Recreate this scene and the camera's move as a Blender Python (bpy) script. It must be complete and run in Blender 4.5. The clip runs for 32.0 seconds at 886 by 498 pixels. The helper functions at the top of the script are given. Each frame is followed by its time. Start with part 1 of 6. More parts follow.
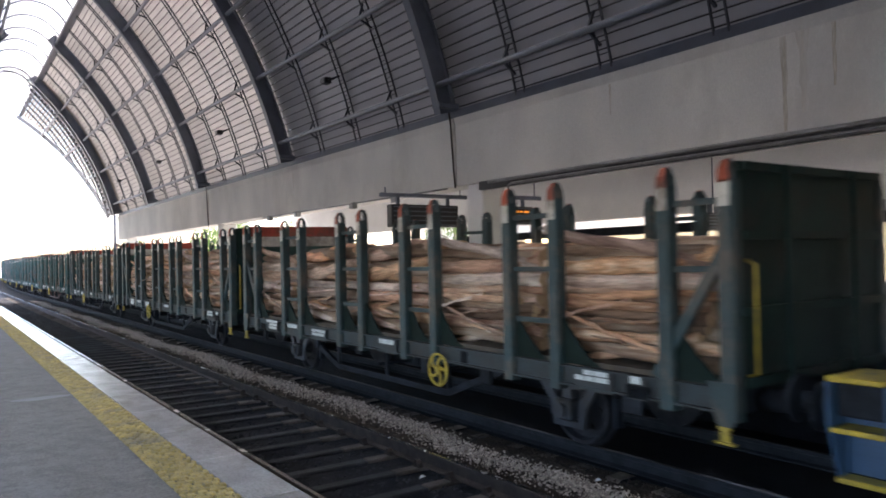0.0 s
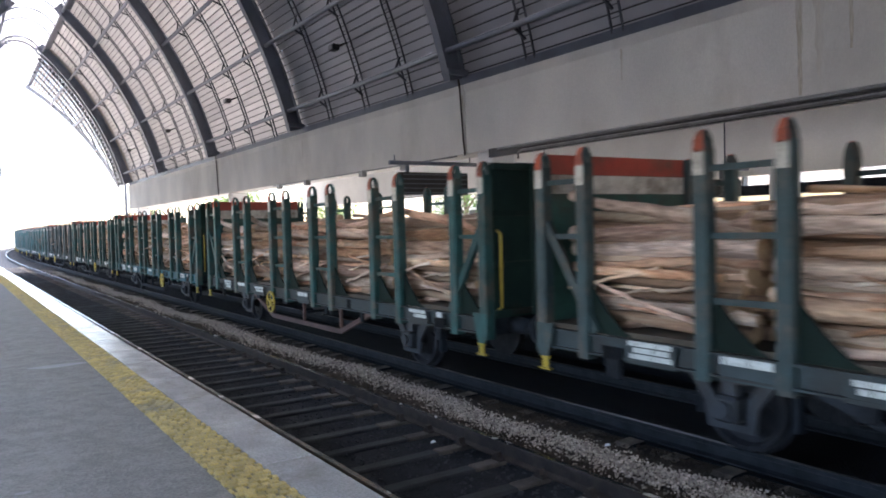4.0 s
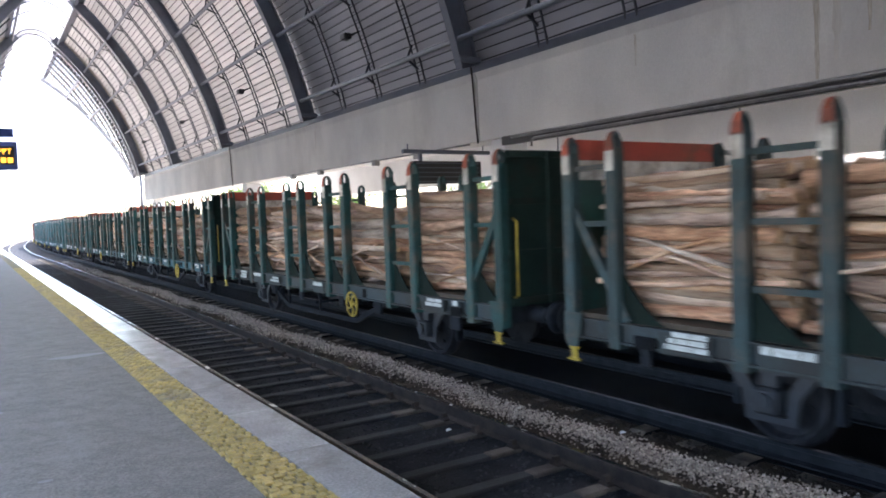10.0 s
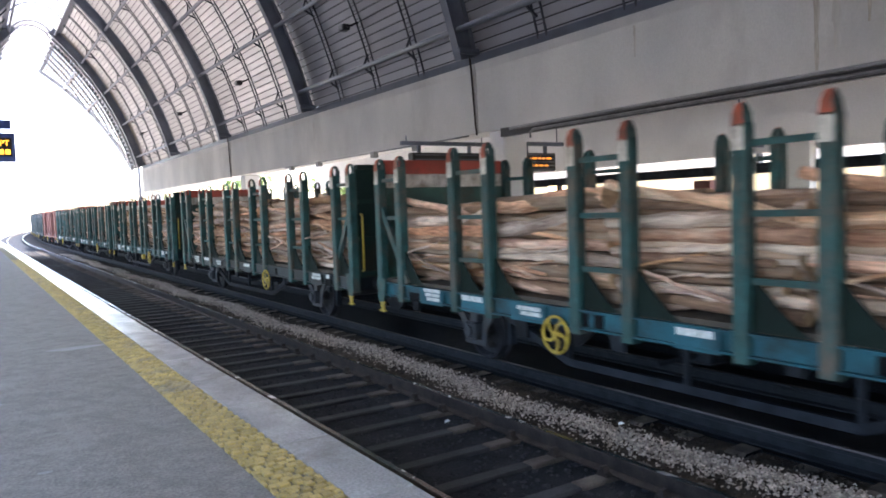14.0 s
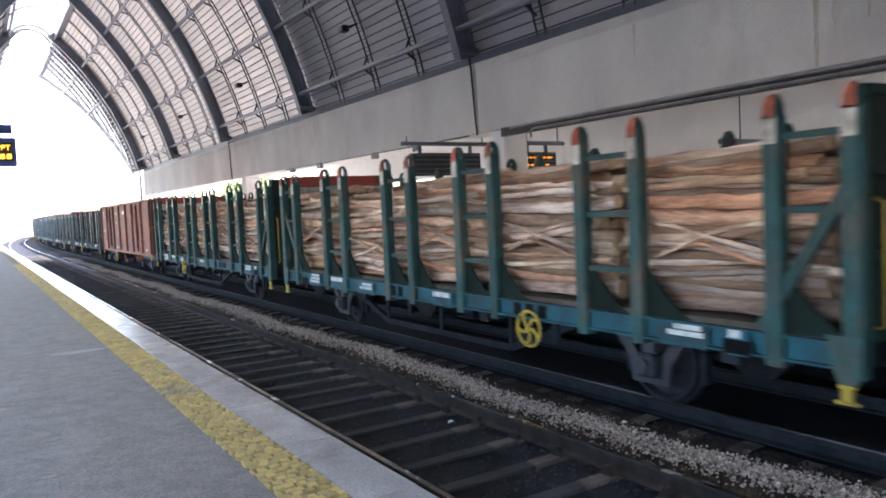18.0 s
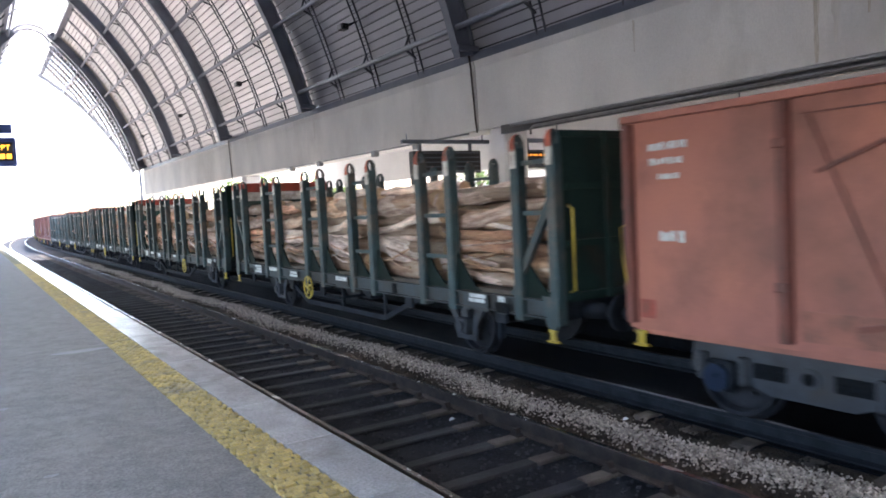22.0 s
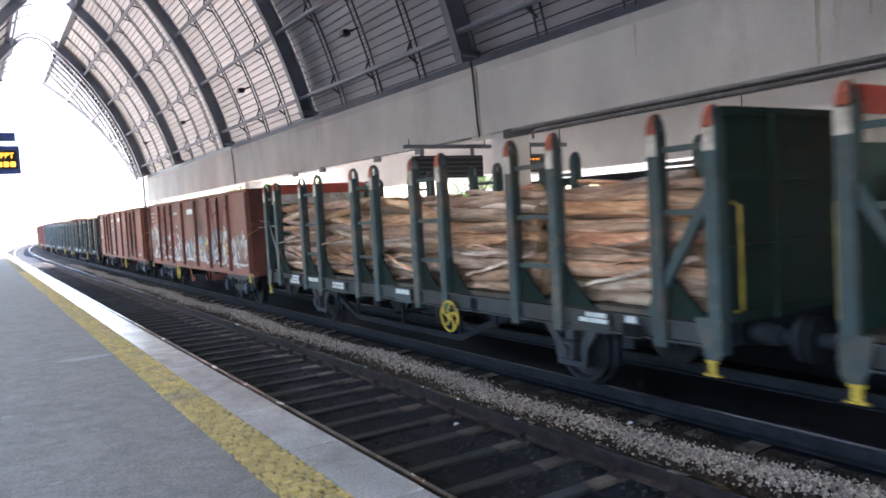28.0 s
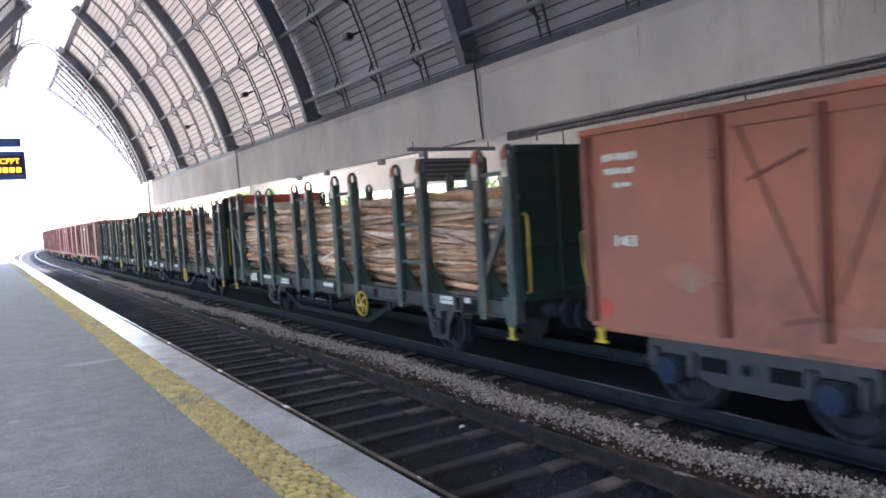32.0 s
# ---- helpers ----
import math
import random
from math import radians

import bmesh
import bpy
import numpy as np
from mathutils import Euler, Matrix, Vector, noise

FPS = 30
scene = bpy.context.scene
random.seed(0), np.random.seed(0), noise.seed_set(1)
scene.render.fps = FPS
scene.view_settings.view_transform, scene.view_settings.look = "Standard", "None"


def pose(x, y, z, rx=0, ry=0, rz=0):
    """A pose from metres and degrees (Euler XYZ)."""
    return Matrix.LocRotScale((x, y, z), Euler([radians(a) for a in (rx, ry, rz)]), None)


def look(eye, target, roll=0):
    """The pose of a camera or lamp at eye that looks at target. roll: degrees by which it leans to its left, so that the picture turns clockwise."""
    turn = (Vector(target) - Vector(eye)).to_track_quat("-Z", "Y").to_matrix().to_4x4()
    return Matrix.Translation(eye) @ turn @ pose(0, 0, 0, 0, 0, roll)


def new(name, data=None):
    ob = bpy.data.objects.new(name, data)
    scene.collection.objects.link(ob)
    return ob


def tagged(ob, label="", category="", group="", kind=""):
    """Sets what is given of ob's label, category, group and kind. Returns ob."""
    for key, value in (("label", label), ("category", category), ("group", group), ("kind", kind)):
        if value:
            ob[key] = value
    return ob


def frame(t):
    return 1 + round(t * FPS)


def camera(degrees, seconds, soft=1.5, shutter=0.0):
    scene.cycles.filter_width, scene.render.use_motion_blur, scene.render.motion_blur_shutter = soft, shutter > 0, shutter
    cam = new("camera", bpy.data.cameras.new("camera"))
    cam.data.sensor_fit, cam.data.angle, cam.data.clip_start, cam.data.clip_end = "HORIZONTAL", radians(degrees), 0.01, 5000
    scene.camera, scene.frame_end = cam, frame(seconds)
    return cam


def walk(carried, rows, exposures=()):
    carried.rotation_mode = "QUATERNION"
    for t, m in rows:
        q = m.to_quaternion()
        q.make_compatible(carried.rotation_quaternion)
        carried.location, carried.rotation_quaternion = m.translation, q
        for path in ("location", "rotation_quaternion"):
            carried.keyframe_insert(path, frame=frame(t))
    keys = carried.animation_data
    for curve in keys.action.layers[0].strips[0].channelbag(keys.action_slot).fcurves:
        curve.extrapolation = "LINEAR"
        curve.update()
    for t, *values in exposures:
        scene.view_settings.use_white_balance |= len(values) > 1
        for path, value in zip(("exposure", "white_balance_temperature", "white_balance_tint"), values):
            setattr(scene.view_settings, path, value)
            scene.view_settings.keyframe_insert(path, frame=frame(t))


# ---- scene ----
# camera: a hand-held phone that stands in one spot on the platform and turns a little
cam = camera(62.0, 32.0, soft=1.75, shutter=0.25)
EYE = (0.0, 0.0, 1.58)
VIEW = [
    (0, 90.69, 1.23, -34.42), (0.5, 90.52, 1.54, -33.75), (1, 90.29, 1.43, -33.60), (1.5, 90.19, 1.45, -33.70),
    (2, 90.14, 1.23, -33.42), (2.5, 89.87, 1.24, -33.64), (4.5, 87.72, 1.50, -33.69), (5, 87.51, 1.36, -34.02),
    (5.5, 87.65, 1.58, -34.13), (6, 87.76, 1.43, -33.27), (6.5, 87.71, 1.46, -33.00), (7, 87.78, 1.87, -32.55),
    (7.5, 87.73, 1.74, -32.69), (8, 87.65, 1.62, -32.67), (8.5, 87.40, 1.65, -32.89), (9, 87.42, 1.83, -32.87),
    (9.5, 87.36, 1.98, -32.66), (10, 87.36, 2.00, -32.60), (10.5, 87.33, 2.04, -32.60), (11, 87.18, 1.92, -32.58),
    (11.5, 87.37, 1.97, -32.47), (12, 87.36, 1.75, -32.40), (12.5, 87.22, 1.81, -32.43), (13, 87.12, 1.89, -32.55),
    (13.5, 86.86, 1.98, -32.62), (14, 86.72, 2.01, -32.70), (14.5, 86.62, 2.21, -32.92), (16.5, 86.80, 2.60, -32.26),
    (17, 86.56, 2.63, -32.22), (17.5, 86.80, 2.63, -32.34), (18, 86.74, 2.58, -32.61), (18.5, 86.68, 2.52, -32.85),
    (19, 86.74, 2.65, -32.88), (19.5, 86.68, 2.79, -32.87), (20, 86.61, 2.92, -32.91), (20.5, 86.68, 2.88, -32.89),
    (21, 86.76, 2.86, -32.77), (21.5, 86.81, 2.94, -32.53), (22, 86.57, 2.85, -32.59), (22.5, 86.39, 2.77, -32.62),
    (23, 86.53, 2.95, -32.55), (23.5, 86.60, 3.15, -32.58), (24, 86.45, 3.09, -32.52), (24.5, 86.45, 3.07, -32.51),
    (26.5, 86.59, 3.36, -32.82), (27, 86.71, 3.32, -32.60), (27.5, 86.85, 3.36, -32.53), (28, 86.95, 3.25, -32.37),
    (28.5, 86.99, 3.25, -32.65), (29, 86.86, 3.45, -32.63), (29.5, 86.92, 3.55, -32.58), (30, 86.87, 3.53, -32.53),
    (30.5, 87.04, 3.67, -32.32), (31, 87.12, 3.72, -32.10), (31.5, 87.06, 3.66, -32.33), (32, 87.16, 3.64, -32.04),
]
walk(cam, [(t, pose(*EYE, rx, ry, rz)) for t, rx, ry, rz in VIEW], exposures=[(0.0, 2.55, 6590, 20), (4.0, 2.78, 6370, 20), (10.0, 2.96, 6340, 20), (20.0, 3.06, 6370, 20), (32.0, 3.15, 6370, 20)])

# daylight: hazy bright sky, the sun high beyond the opposite platform
world = bpy.data.worlds.new("sky")
scene.world = world
world.use_nodes = True
wn = world.node_tree.nodes
sky = wn.new("ShaderNodeTexSky")
sky.sky_type = "NISHITA"
sky.sun_disc = False
sky.sun_elevation = radians(58)
sky.sun_rotation = radians(65)
sky.dust_density = 1.5
sky.air_density = 1.2
world.node_tree.links.new(sky.outputs["Color"], wn["Background"].inputs["Color"])
wn["Background"].inputs["Strength"].default_value = 0.15
sun = new("sun", bpy.data.lights.new("sun", "SUN"))
sun.data.energy = 5.0
sun.data.angle = radians(0.6)
sun.data.color = (1.0, 0.95, 0.87)
sun.matrix_world = look((55, 25, 97), (0, 0, 0))

# ---- small builders ----


def mat(name, a, b=None, rough=0.6, metal=0.0, scale=8.0, fine=90.0, bump=0.15, dirt=None, dirt_amount=0.0, spread=0.0,
        stretch=(1, 1, 1), spec=0.5, trans=0.0, island=False, hue=0.0, grit=0.5):
    """A surface of two tones with a coarse stain and a fine grain, in metres. spread: how far objects differ in tone."""
    m = bpy.data.materials.new(name)
    m.use_nodes = True
    nt = m.node_tree
    n, ln = nt.nodes, nt.links
    bs = n["Principled BSDF"]
    b = b or tuple(c * 0.75 for c in a)
    tc = n.new("ShaderNodeTexCoord")
    mp = n.new("ShaderNodeMapping")
    mp.inputs["Scale"].default_value = stretch
    ln.new(tc.outputs["Object"], mp.inputs["Vector"])
    info = n.new("ShaderNodeObjectInfo")
    shift = n.new("ShaderNodeVectorMath")
    shift.operation = "MULTIPLY_ADD"
    ln.new(info.outputs["Random"], shift.inputs[0])
    shift.inputs[1].default_value = (37, 51, 23)
    ln.new(mp.outputs["Vector"], shift.inputs[2])
    big = n.new("ShaderNodeTexNoise")
    big.inputs["Scale"].default_value = scale
    big.inputs["Detail"].default_value = 5
    small = n.new("ShaderNodeTexNoise")
    small.inputs["Scale"].default_value = fine
    small.inputs["Detail"].default_value = 3
    ln.new(shift.outputs[0], big.inputs["Vector"])
    ln.new(shift.outputs[0], small.inputs["Vector"])
    ramp = n.new("ShaderNodeValToRGB")
    ramp.color_ramp.elements[0].position = 0.36
    ramp.color_ramp.elements[1].position = 0.64
    ramp.color_ramp.elements[0].color = (*b, 1)
    ramp.color_ramp.elements[1].color = (*a, 1)
    ln.new(big.outputs["Fac"], ramp.inputs["Fac"])
    grain = n.new("ShaderNodeMix")
    grain.data_type = "RGBA"
    grain.blend_type = "MULTIPLY"
    grain.inputs[0].default_value = grit
    ln.new(ramp.outputs["Color"], grain.inputs[6])
    gr = n.new("ShaderNodeMapRange")
    gr.inputs["From Min"].default_value, gr.inputs["From Max"].default_value = 0.3, 0.7
    gr.inputs["To Min"].default_value, gr.inputs["To Max"].default_value = 0.55, 1.3
    ln.new(small.outputs["Fac"], gr.inputs["Value"])
    ln.new(gr.outputs["Result"], grain.inputs[7])
    out = grain.outputs[2]
    if dirt:
        dn = n.new("ShaderNodeTexNoise")
        dn.inputs["Scale"].default_value = scale * 0.45
        dn.inputs["Detail"].default_value = 8
        dn.inputs["Roughness"].default_value = 0.7
        ln.new(shift.outputs[0], dn.inputs["Vector"])
        dr = n.new("ShaderNodeMapRange")
        dr.inputs["From Min"].default_value = 0.62 - 0.3 * dirt_amount
        dr.inputs["From Max"].default_value = 0.75 - 0.2 * dirt_amount
        ln.new(dn.outputs["Fac"], dr.inputs["Value"])
        dm = n.new("ShaderNodeMix")
        dm.data_type = "RGBA"
        ln.new(dr.outputs["Result"], dm.inputs[0])
        ln.new(out, dm.inputs[6])
        dm.inputs[7].default_value = (*dirt, 1)
        out = dm.outputs[2]
    if spread:
        hv = n.new("ShaderNodeHueSaturation")
        vr = n.new("ShaderNodeMapRange")
        vr.inputs["To Min"].default_value, vr.inputs["To Max"].default_value = 1 - spread, 1 + spread
        geo = n.new("ShaderNodeNewGeometry")
        ln.new(geo.outputs["Random Per Island"] if island else info.outputs["Random"], vr.inputs["Value"])
        ln.new(vr.outputs["Result"], hv.inputs["Value"])
        if hue:
            for k, sock, mid in ((13.7, "Hue", 0.5), (29.3, "Saturation", 0.95)):
                mul = n.new("ShaderNodeMath")
                mul.operation = "MULTIPLY"
                mul.inputs[1].default_value = k
                ln.new(geo.outputs["Random Per Island"] if island else info.outputs["Random"], mul.inputs[0])
                fr = n.new("ShaderNodeMath")
                fr.operation = "FRACT"
                ln.new(mul.outputs[0], fr.inputs[0])
                hr = n.new("ShaderNodeMapRange")
                d = hue if sock == "Hue" else 0.38
                hr.inputs["To Min"].default_value, hr.inputs["To Max"].default_value = mid - d, mid + d
                ln.new(fr.outputs[0], hr.inputs["Value"])
                ln.new(hr.outputs["Result"], hv.inputs[sock])
        ln.new(out, hv.inputs["Color"])
        out = hv.outputs["Color"]
    ln.new(out, bs.inputs["Base Color"])
    rr = n.new("ShaderNodeMapRange")
    rr.inputs["To Min"].default_value, rr.inputs["To Max"].default_value = rough * 0.8, min(1.0, rough * 1.2)
    ln.new(big.outputs["Fac"], rr.inputs["Value"])
    ln.new(rr.outputs["Result"], bs.inputs["Roughness"])
    bs.inputs["Metallic"].default_value = metal
    bs.inputs["Specular IOR Level"].default_value = spec
    if bump:
        bp = n.new("ShaderNodeBump")
        bp.inputs["Strength"].default_value = bump
        bp.inputs["Distance"].default_value = 0.02
        ln.new(small.outputs["Fac"], bp.inputs["Height"])
        ln.new(bp.outputs["Normal"], bs.inputs["Normal"])
    if trans:
        tl = n.new("ShaderNodeBsdfTranslucent")
        ln.new(out, tl.inputs["Color"])
        mx = n.new("ShaderNodeMixShader")
        mx.inputs[0].default_value = trans
        ln.new(bs.outputs[0], mx.inputs[1])
        ln.new(tl.outputs[0], mx.inputs[2])
        ln.new(mx.outputs[0], n["Material Output"].inputs["Surface"])
    return m


def glow(name, colour, strength):
    m = bpy.data.materials.new(name)
    m.use_nodes = True
    bs = m.node_tree.nodes["Principled BSDF"]
    bs.inputs["Base Color"].default_value = (*colour, 1)
    bs.inputs["Emission Color"].default_value = (*colour, 1)
    bs.inputs["Emission Strength"].default_value = strength
    return m


def bm_box(bm, x0, x1, y0, y1, z0, z1, bevel=0.0):
    vs = [bm.verts.new(p) for p in ((x0, y0, z0), (x1, y0, z0), (x1, y1, z0), (x0, y1, z0), (x0, y0, z1), (x1, y0, z1), (x1, y1, z1), (x0, y1, z1))]
    fs = [bm.faces.new([vs[i] for i in f]) for f in ((3, 2, 1, 0), (4, 5, 6, 7), (0, 1, 5, 4), (1, 2, 6, 5), (2, 3, 7, 6), (3, 0, 4, 7))]
    if bevel:
        es = {e for f in fs for e in f.edges}
        bmesh.ops.bevel(bm, geom=list(es), offset=bevel, segments=1, affect="EDGES", profile=0.5)
    return bm


def bm_bar(bm, p, q, w, h, up=(0, 0, 1)):
    """A straight bar of section w x h from p to q."""
    p, q = Vector(p), Vector(q)
    d = (q - p).normalized()
    u = Vector(up)
    if abs(d.dot(u)) > 0.98:
        u = Vector((0, 1, 0))
    r = d.cross(u).normalized()
    u = r.cross(d).normalized()
    ring = []
    for c in (p, q):
        ring.append([bm.verts.new(c + r * a * w / 2 + u * b * h / 2) for a, b in ((-1, -1), (1, -1), (1, 1), (-1, 1))])
    for i in range(4):
        j = (i + 1) % 4
        bm.faces.new((ring[0][i], ring[0][j], ring[1][j], ring[1][i]))
    bm.faces.new(ring[0][::-1])
    bm.faces.new(ring[1])
    return bm


def bm_tube(bm, pts, rad, sides=8, caps=True):
    """A round tube through points; rad: one radius, or one for each."""
    pts = [Vector(p) for p in pts]
    rads = rad if isinstance(rad, (list, tuple)) else [rad] * len(pts)
    rings = []
    for i, p in enumerate(pts):
        d = (pts[min(i + 1, len(pts) - 1)] - pts[max(i - 1, 0)]).normalized()
        u = Vector((0, 0, 1)) if abs(d.z) < 0.9 else Vector((1, 0, 0))
        r = d.cross(u).normalized()
        u = r.cross(d)
        rings.append([bm.verts.new(p + (r * math.cos(a) + u * math.sin(a)) * rads[i]) for a in (2 * math.pi * k / sides for k in range(sides))])
    for a, b in zip(rings, rings[1:]):
        for k in range(sides):
            f = bm.faces.new((a[k], a[(k + 1) % sides], b[(k + 1) % sides], b[k]))
            f.smooth = True
    if caps:
        bm.faces.new(rings[0][::-1])
        bm.faces.new(rings[-1])
    return bm


def bm_prism(bm, outline, x0, x1, axis="x"):
    """A flat outline of (y, z) pairs, thick from x0 to x1; axis y: pairs are (x, z)."""
    at = (lambda c, p: (c, p[0], p[1])) if axis == "x" else (lambda c, p: (p[0], c, p[1]))
    a = [bm.verts.new(at(x0, p)) for p in outline]
    b = [bm.verts.new(at(x1, p)) for p in outline]
    n = len(outline)
    bm.faces.new(a)
    bm.faces.new(b[::-1])
    for i in range(n):
        j = (i + 1) % n
        bm.faces.new((a[j], a[i], b[i], b[j]))
    bmesh.ops.recalc_face_normals(bm, faces=bm.faces[:])
    return bm


def mesh_of(name, bm, material):
    me = bpy.data.meshes.new(name)
    bmesh.ops.recalc_face_normals(bm, faces=bm.faces[:]) if len(bm.faces) < 400 else None
    bm.to_mesh(me)
    bm.free()
    for m in (material if isinstance(material, (list, tuple)) else [material]):
        me.materials.append(m)
    return me


def part(name, bm, material, parent=None, label=""):
    ob = new(name, bm if isinstance(bm, bpy.types.Mesh) else mesh_of(name, bm, material))
    ob.parent = parent
    if label:
        ob["label"] = label
    return ob


def B():
    return bmesh.new()


# ---- materials ----
ASPHALT = mat("platform_asphalt", (0.235, 0.226, 0.208), (0.165, 0.16, 0.148), rough=0.7, scale=7.0, fine=55, bump=0.35, dirt=(0.25, 0.243, 0.226), dirt_amount=0.3, grit=0.75)
YELLOW_TILE = mat("yellow_tactile_paint", (0.56, 0.42, 0.13), (0.43, 0.325, 0.115), rough=0.65, scale=5, fine=70, bump=0.35, dirt=(0.25, 0.225, 0.16), dirt_amount=0.34, spread=0.2, island=True)
YELLOW_SETT = mat("yellow_sett_paint", (0.56, 0.42, 0.13), (0.43, 0.325, 0.115), rough=0.65, scale=5, fine=70, bump=0.35, dirt=(0.25, 0.225, 0.16), dirt_amount=0.34, spread=0.2)
EDGE_STONE = mat("edge_stone", (0.46, 0.455, 0.44), (0.35, 0.345, 0.335), rough=0.24, scale=2.5, fine=60, bump=0.12, spread=0.04, dirt=(0.24, 0.225, 0.2), dirt_amount=0.3)
CONCRETE = mat("beam_concrete", (0.62, 0.60, 0.54), (0.50, 0.49, 0.45), rough=0.8, scale=0.55, fine=45, bump=0.06, dirt=(0.43, 0.415, 0.37), dirt_amount=0.42, stretch=(1, 1, 0.6), grit=0.16)
CONCRETE_PALE = mat("pale_concrete", (0.80, 0.80, 0.785), (0.70, 0.70, 0.69), rough=0.8, scale=0.8, fine=45, bump=0.05, grit=0.12)
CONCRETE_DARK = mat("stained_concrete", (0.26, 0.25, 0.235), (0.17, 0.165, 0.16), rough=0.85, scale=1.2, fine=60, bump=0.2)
BALLAST = mat("dark_ballast", (0.025, 0.029, 0.035), (0.013, 0.0155, 0.0195), rough=0.9, scale=3, fine=38, bump=1.0, spec=0.12)
GRAVEL = mat("light_gravel", (0.50, 0.43, 0.365), (0.25, 0.21, 0.175), rough=0.9, scale=14, fine=60, bump=0.3, spread=0.4, island=True)
DIRT = mat("oily_earth", (0.075, 0.057, 0.043), (0.036, 0.03, 0.025), rough=0.95, scale=3, fine=40, bump=0.8, spec=0.12)
SLEEPER = mat("sleeper_concrete", (0.04, 0.044, 0.05), (0.017, 0.019, 0.023), rough=0.85, scale=3, fine=60, bump=0.3, spread=0.25)
RAIL_SIDE = mat("rusty_rail", (0.066, 0.052, 0.044), (0.036, 0.029, 0.026), rough=0.7, scale=6, fine=90, bump=0.2, spec=0.2)
# far-track rail sides: shade under the train put into a darker colour
RAIL_SHADE_SIDE = mat("shaded_rail_side", (0.026, 0.030, 0.036), (0.014, 0.0165, 0.020), rough=0.75, scale=6, fine=90, bump=0.2, spec=0.15)
RAIL_TOP = mat("worn_rail_head", (0.72, 0.71, 0.70), (0.55, 0.54, 0.53), rough=0.26, metal=1.0, scale=3, fine=60, bump=0.01)
# far-track rail heads, darkened for the shade in the same way
RAIL_SHADE_TOP = mat("shaded_rail_head", (0.075, 0.076, 0.08), (0.045, 0.046, 0.05), rough=0.55, metal=1.0, scale=3, fine=60, bump=0.02)
STEEL = mat("blue_grey_steel", (0.115, 0.13, 0.16), (0.088, 0.098, 0.122), rough=0.5, scale=1.5, fine=80, bump=0.04)
# roof brightness put into colour: dim slats near, paler translucent ones beyond
SLAT = mat("dim_roof_slat", (0.34, 0.335, 0.345), (0.28, 0.28, 0.29), rough=0.5, metal=0.6, scale=0.5, fine=50, bump=0.0, spread=0.06, grit=0.1)
SLAT_CLEAR = mat("bright_translucent_slat", (0.60, 0.575, 0.55), (0.52, 0.50, 0.48), rough=0.5, scale=0.5, fine=50, bump=0.0, spread=0.05, grit=0.1, trans=0.33)
FROST = mat("frosted_skylight", (0.82, 0.825, 0.82), (0.70, 0.705, 0.70), rough=0.5, scale=1, fine=30, bump=0.0, trans=0.68)
BRASS_WOOD = mat("brown_end_slat", (0.42, 0.36, 0.29), (0.32, 0.27, 0.22), rough=0.6, scale=2, fine=60, bump=0.05, trans=0.15)
DARK_STEEL = mat("dark_ladder_steel", (0.05, 0.055, 0.066), (0.035, 0.038, 0.046), rough=0.55, scale=2, fine=60, bump=0.03)
PALE_STEEL = mat("pale_steel", (0.30, 0.30, 0.32), (0.22, 0.22, 0.24), rough=0.5, scale=2, fine=60, bump=0.03)
SLEEPER_END = mat("dusty_sleeper_end", (0.17, 0.135, 0.105), (0.07, 0.056, 0.045), rough=0.9, scale=5, fine=50, bump=0.4, spread=0.35)
SLEEPER_PALE = mat("pale_sleeper_block", (0.125, 0.108, 0.092), (0.05, 0.043, 0.037), rough=0.85, scale=4, fine=60, bump=0.3, spread=0.3)
GREEN = mat("wagon_green_paint", (0.022, 0.055, 0.064), (0.014, 0.033, 0.04), rough=0.6, scale=4, fine=45, bump=0.08, dirt=(0.085, 0.072, 0.06), dirt_amount=0.42, spread=0.18)
TEAL = mat("wagon_teal_paint", (0.012, 0.12, 0.17), (0.010, 0.072, 0.105), spec=0.25, rough=0.55, scale=2.2, fine=70, bump=0.06, dirt=(0.016, 0.03, 0.036), dirt_amount=0.42, spread=0.15)
TEAL_STAKE = mat("stake_teal_paint", (0.02, 0.085, 0.088), (0.015, 0.052, 0.055), spec=0.3, rough=0.6, scale=4, fine=45, bump=0.08, dirt=(0.085, 0.075, 0.064), dirt_amount=0.45, spread=0.2)
GREEN_SOLE = mat("dusty_green_sole", (0.034, 0.055, 0.066), (0.02, 0.034, 0.043), rough=0.7, scale=1.8, fine=60, bump=0.1, dirt=(0.022, 0.022, 0.023), dirt_amount=0.68, spread=0.25)
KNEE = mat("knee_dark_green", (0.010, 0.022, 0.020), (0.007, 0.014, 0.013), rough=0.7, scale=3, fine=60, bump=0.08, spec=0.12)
BOGIE = mat("bogie_blue_grey", (0.03, 0.037, 0.05), (0.016, 0.02, 0.028), rough=0.65, scale=4, fine=60, bump=0.12, dirt=(0.03, 0.026, 0.024), dirt_amount=0.3)
DARK_GREEN = mat("wagon_panel_green", (0.018, 0.04, 0.036), (0.012, 0.025, 0.024), rough=0.65, scale=1.6, fine=60, bump=0.08, dirt=(0.03, 0.027, 0.022), dirt_amount=0.3, spec=0.12)
INNER_GREEN = mat("panel_inner_green", (0.03, 0.10, 0.085), (0.02, 0.06, 0.055), rough=0.65, scale=3, fine=60, bump=0.06, dirt=(0.05, 0.04, 0.03), dirt_amount=0.4)
ORANGE = mat("orange_cap_paint", (0.44, 0.095, 0.05), (0.26, 0.065, 0.042), rough=0.65, scale=6, fine=80, bump=0.05, dirt=(0.10, 0.06, 0.045), dirt_amount=0.4, spread=0.25)
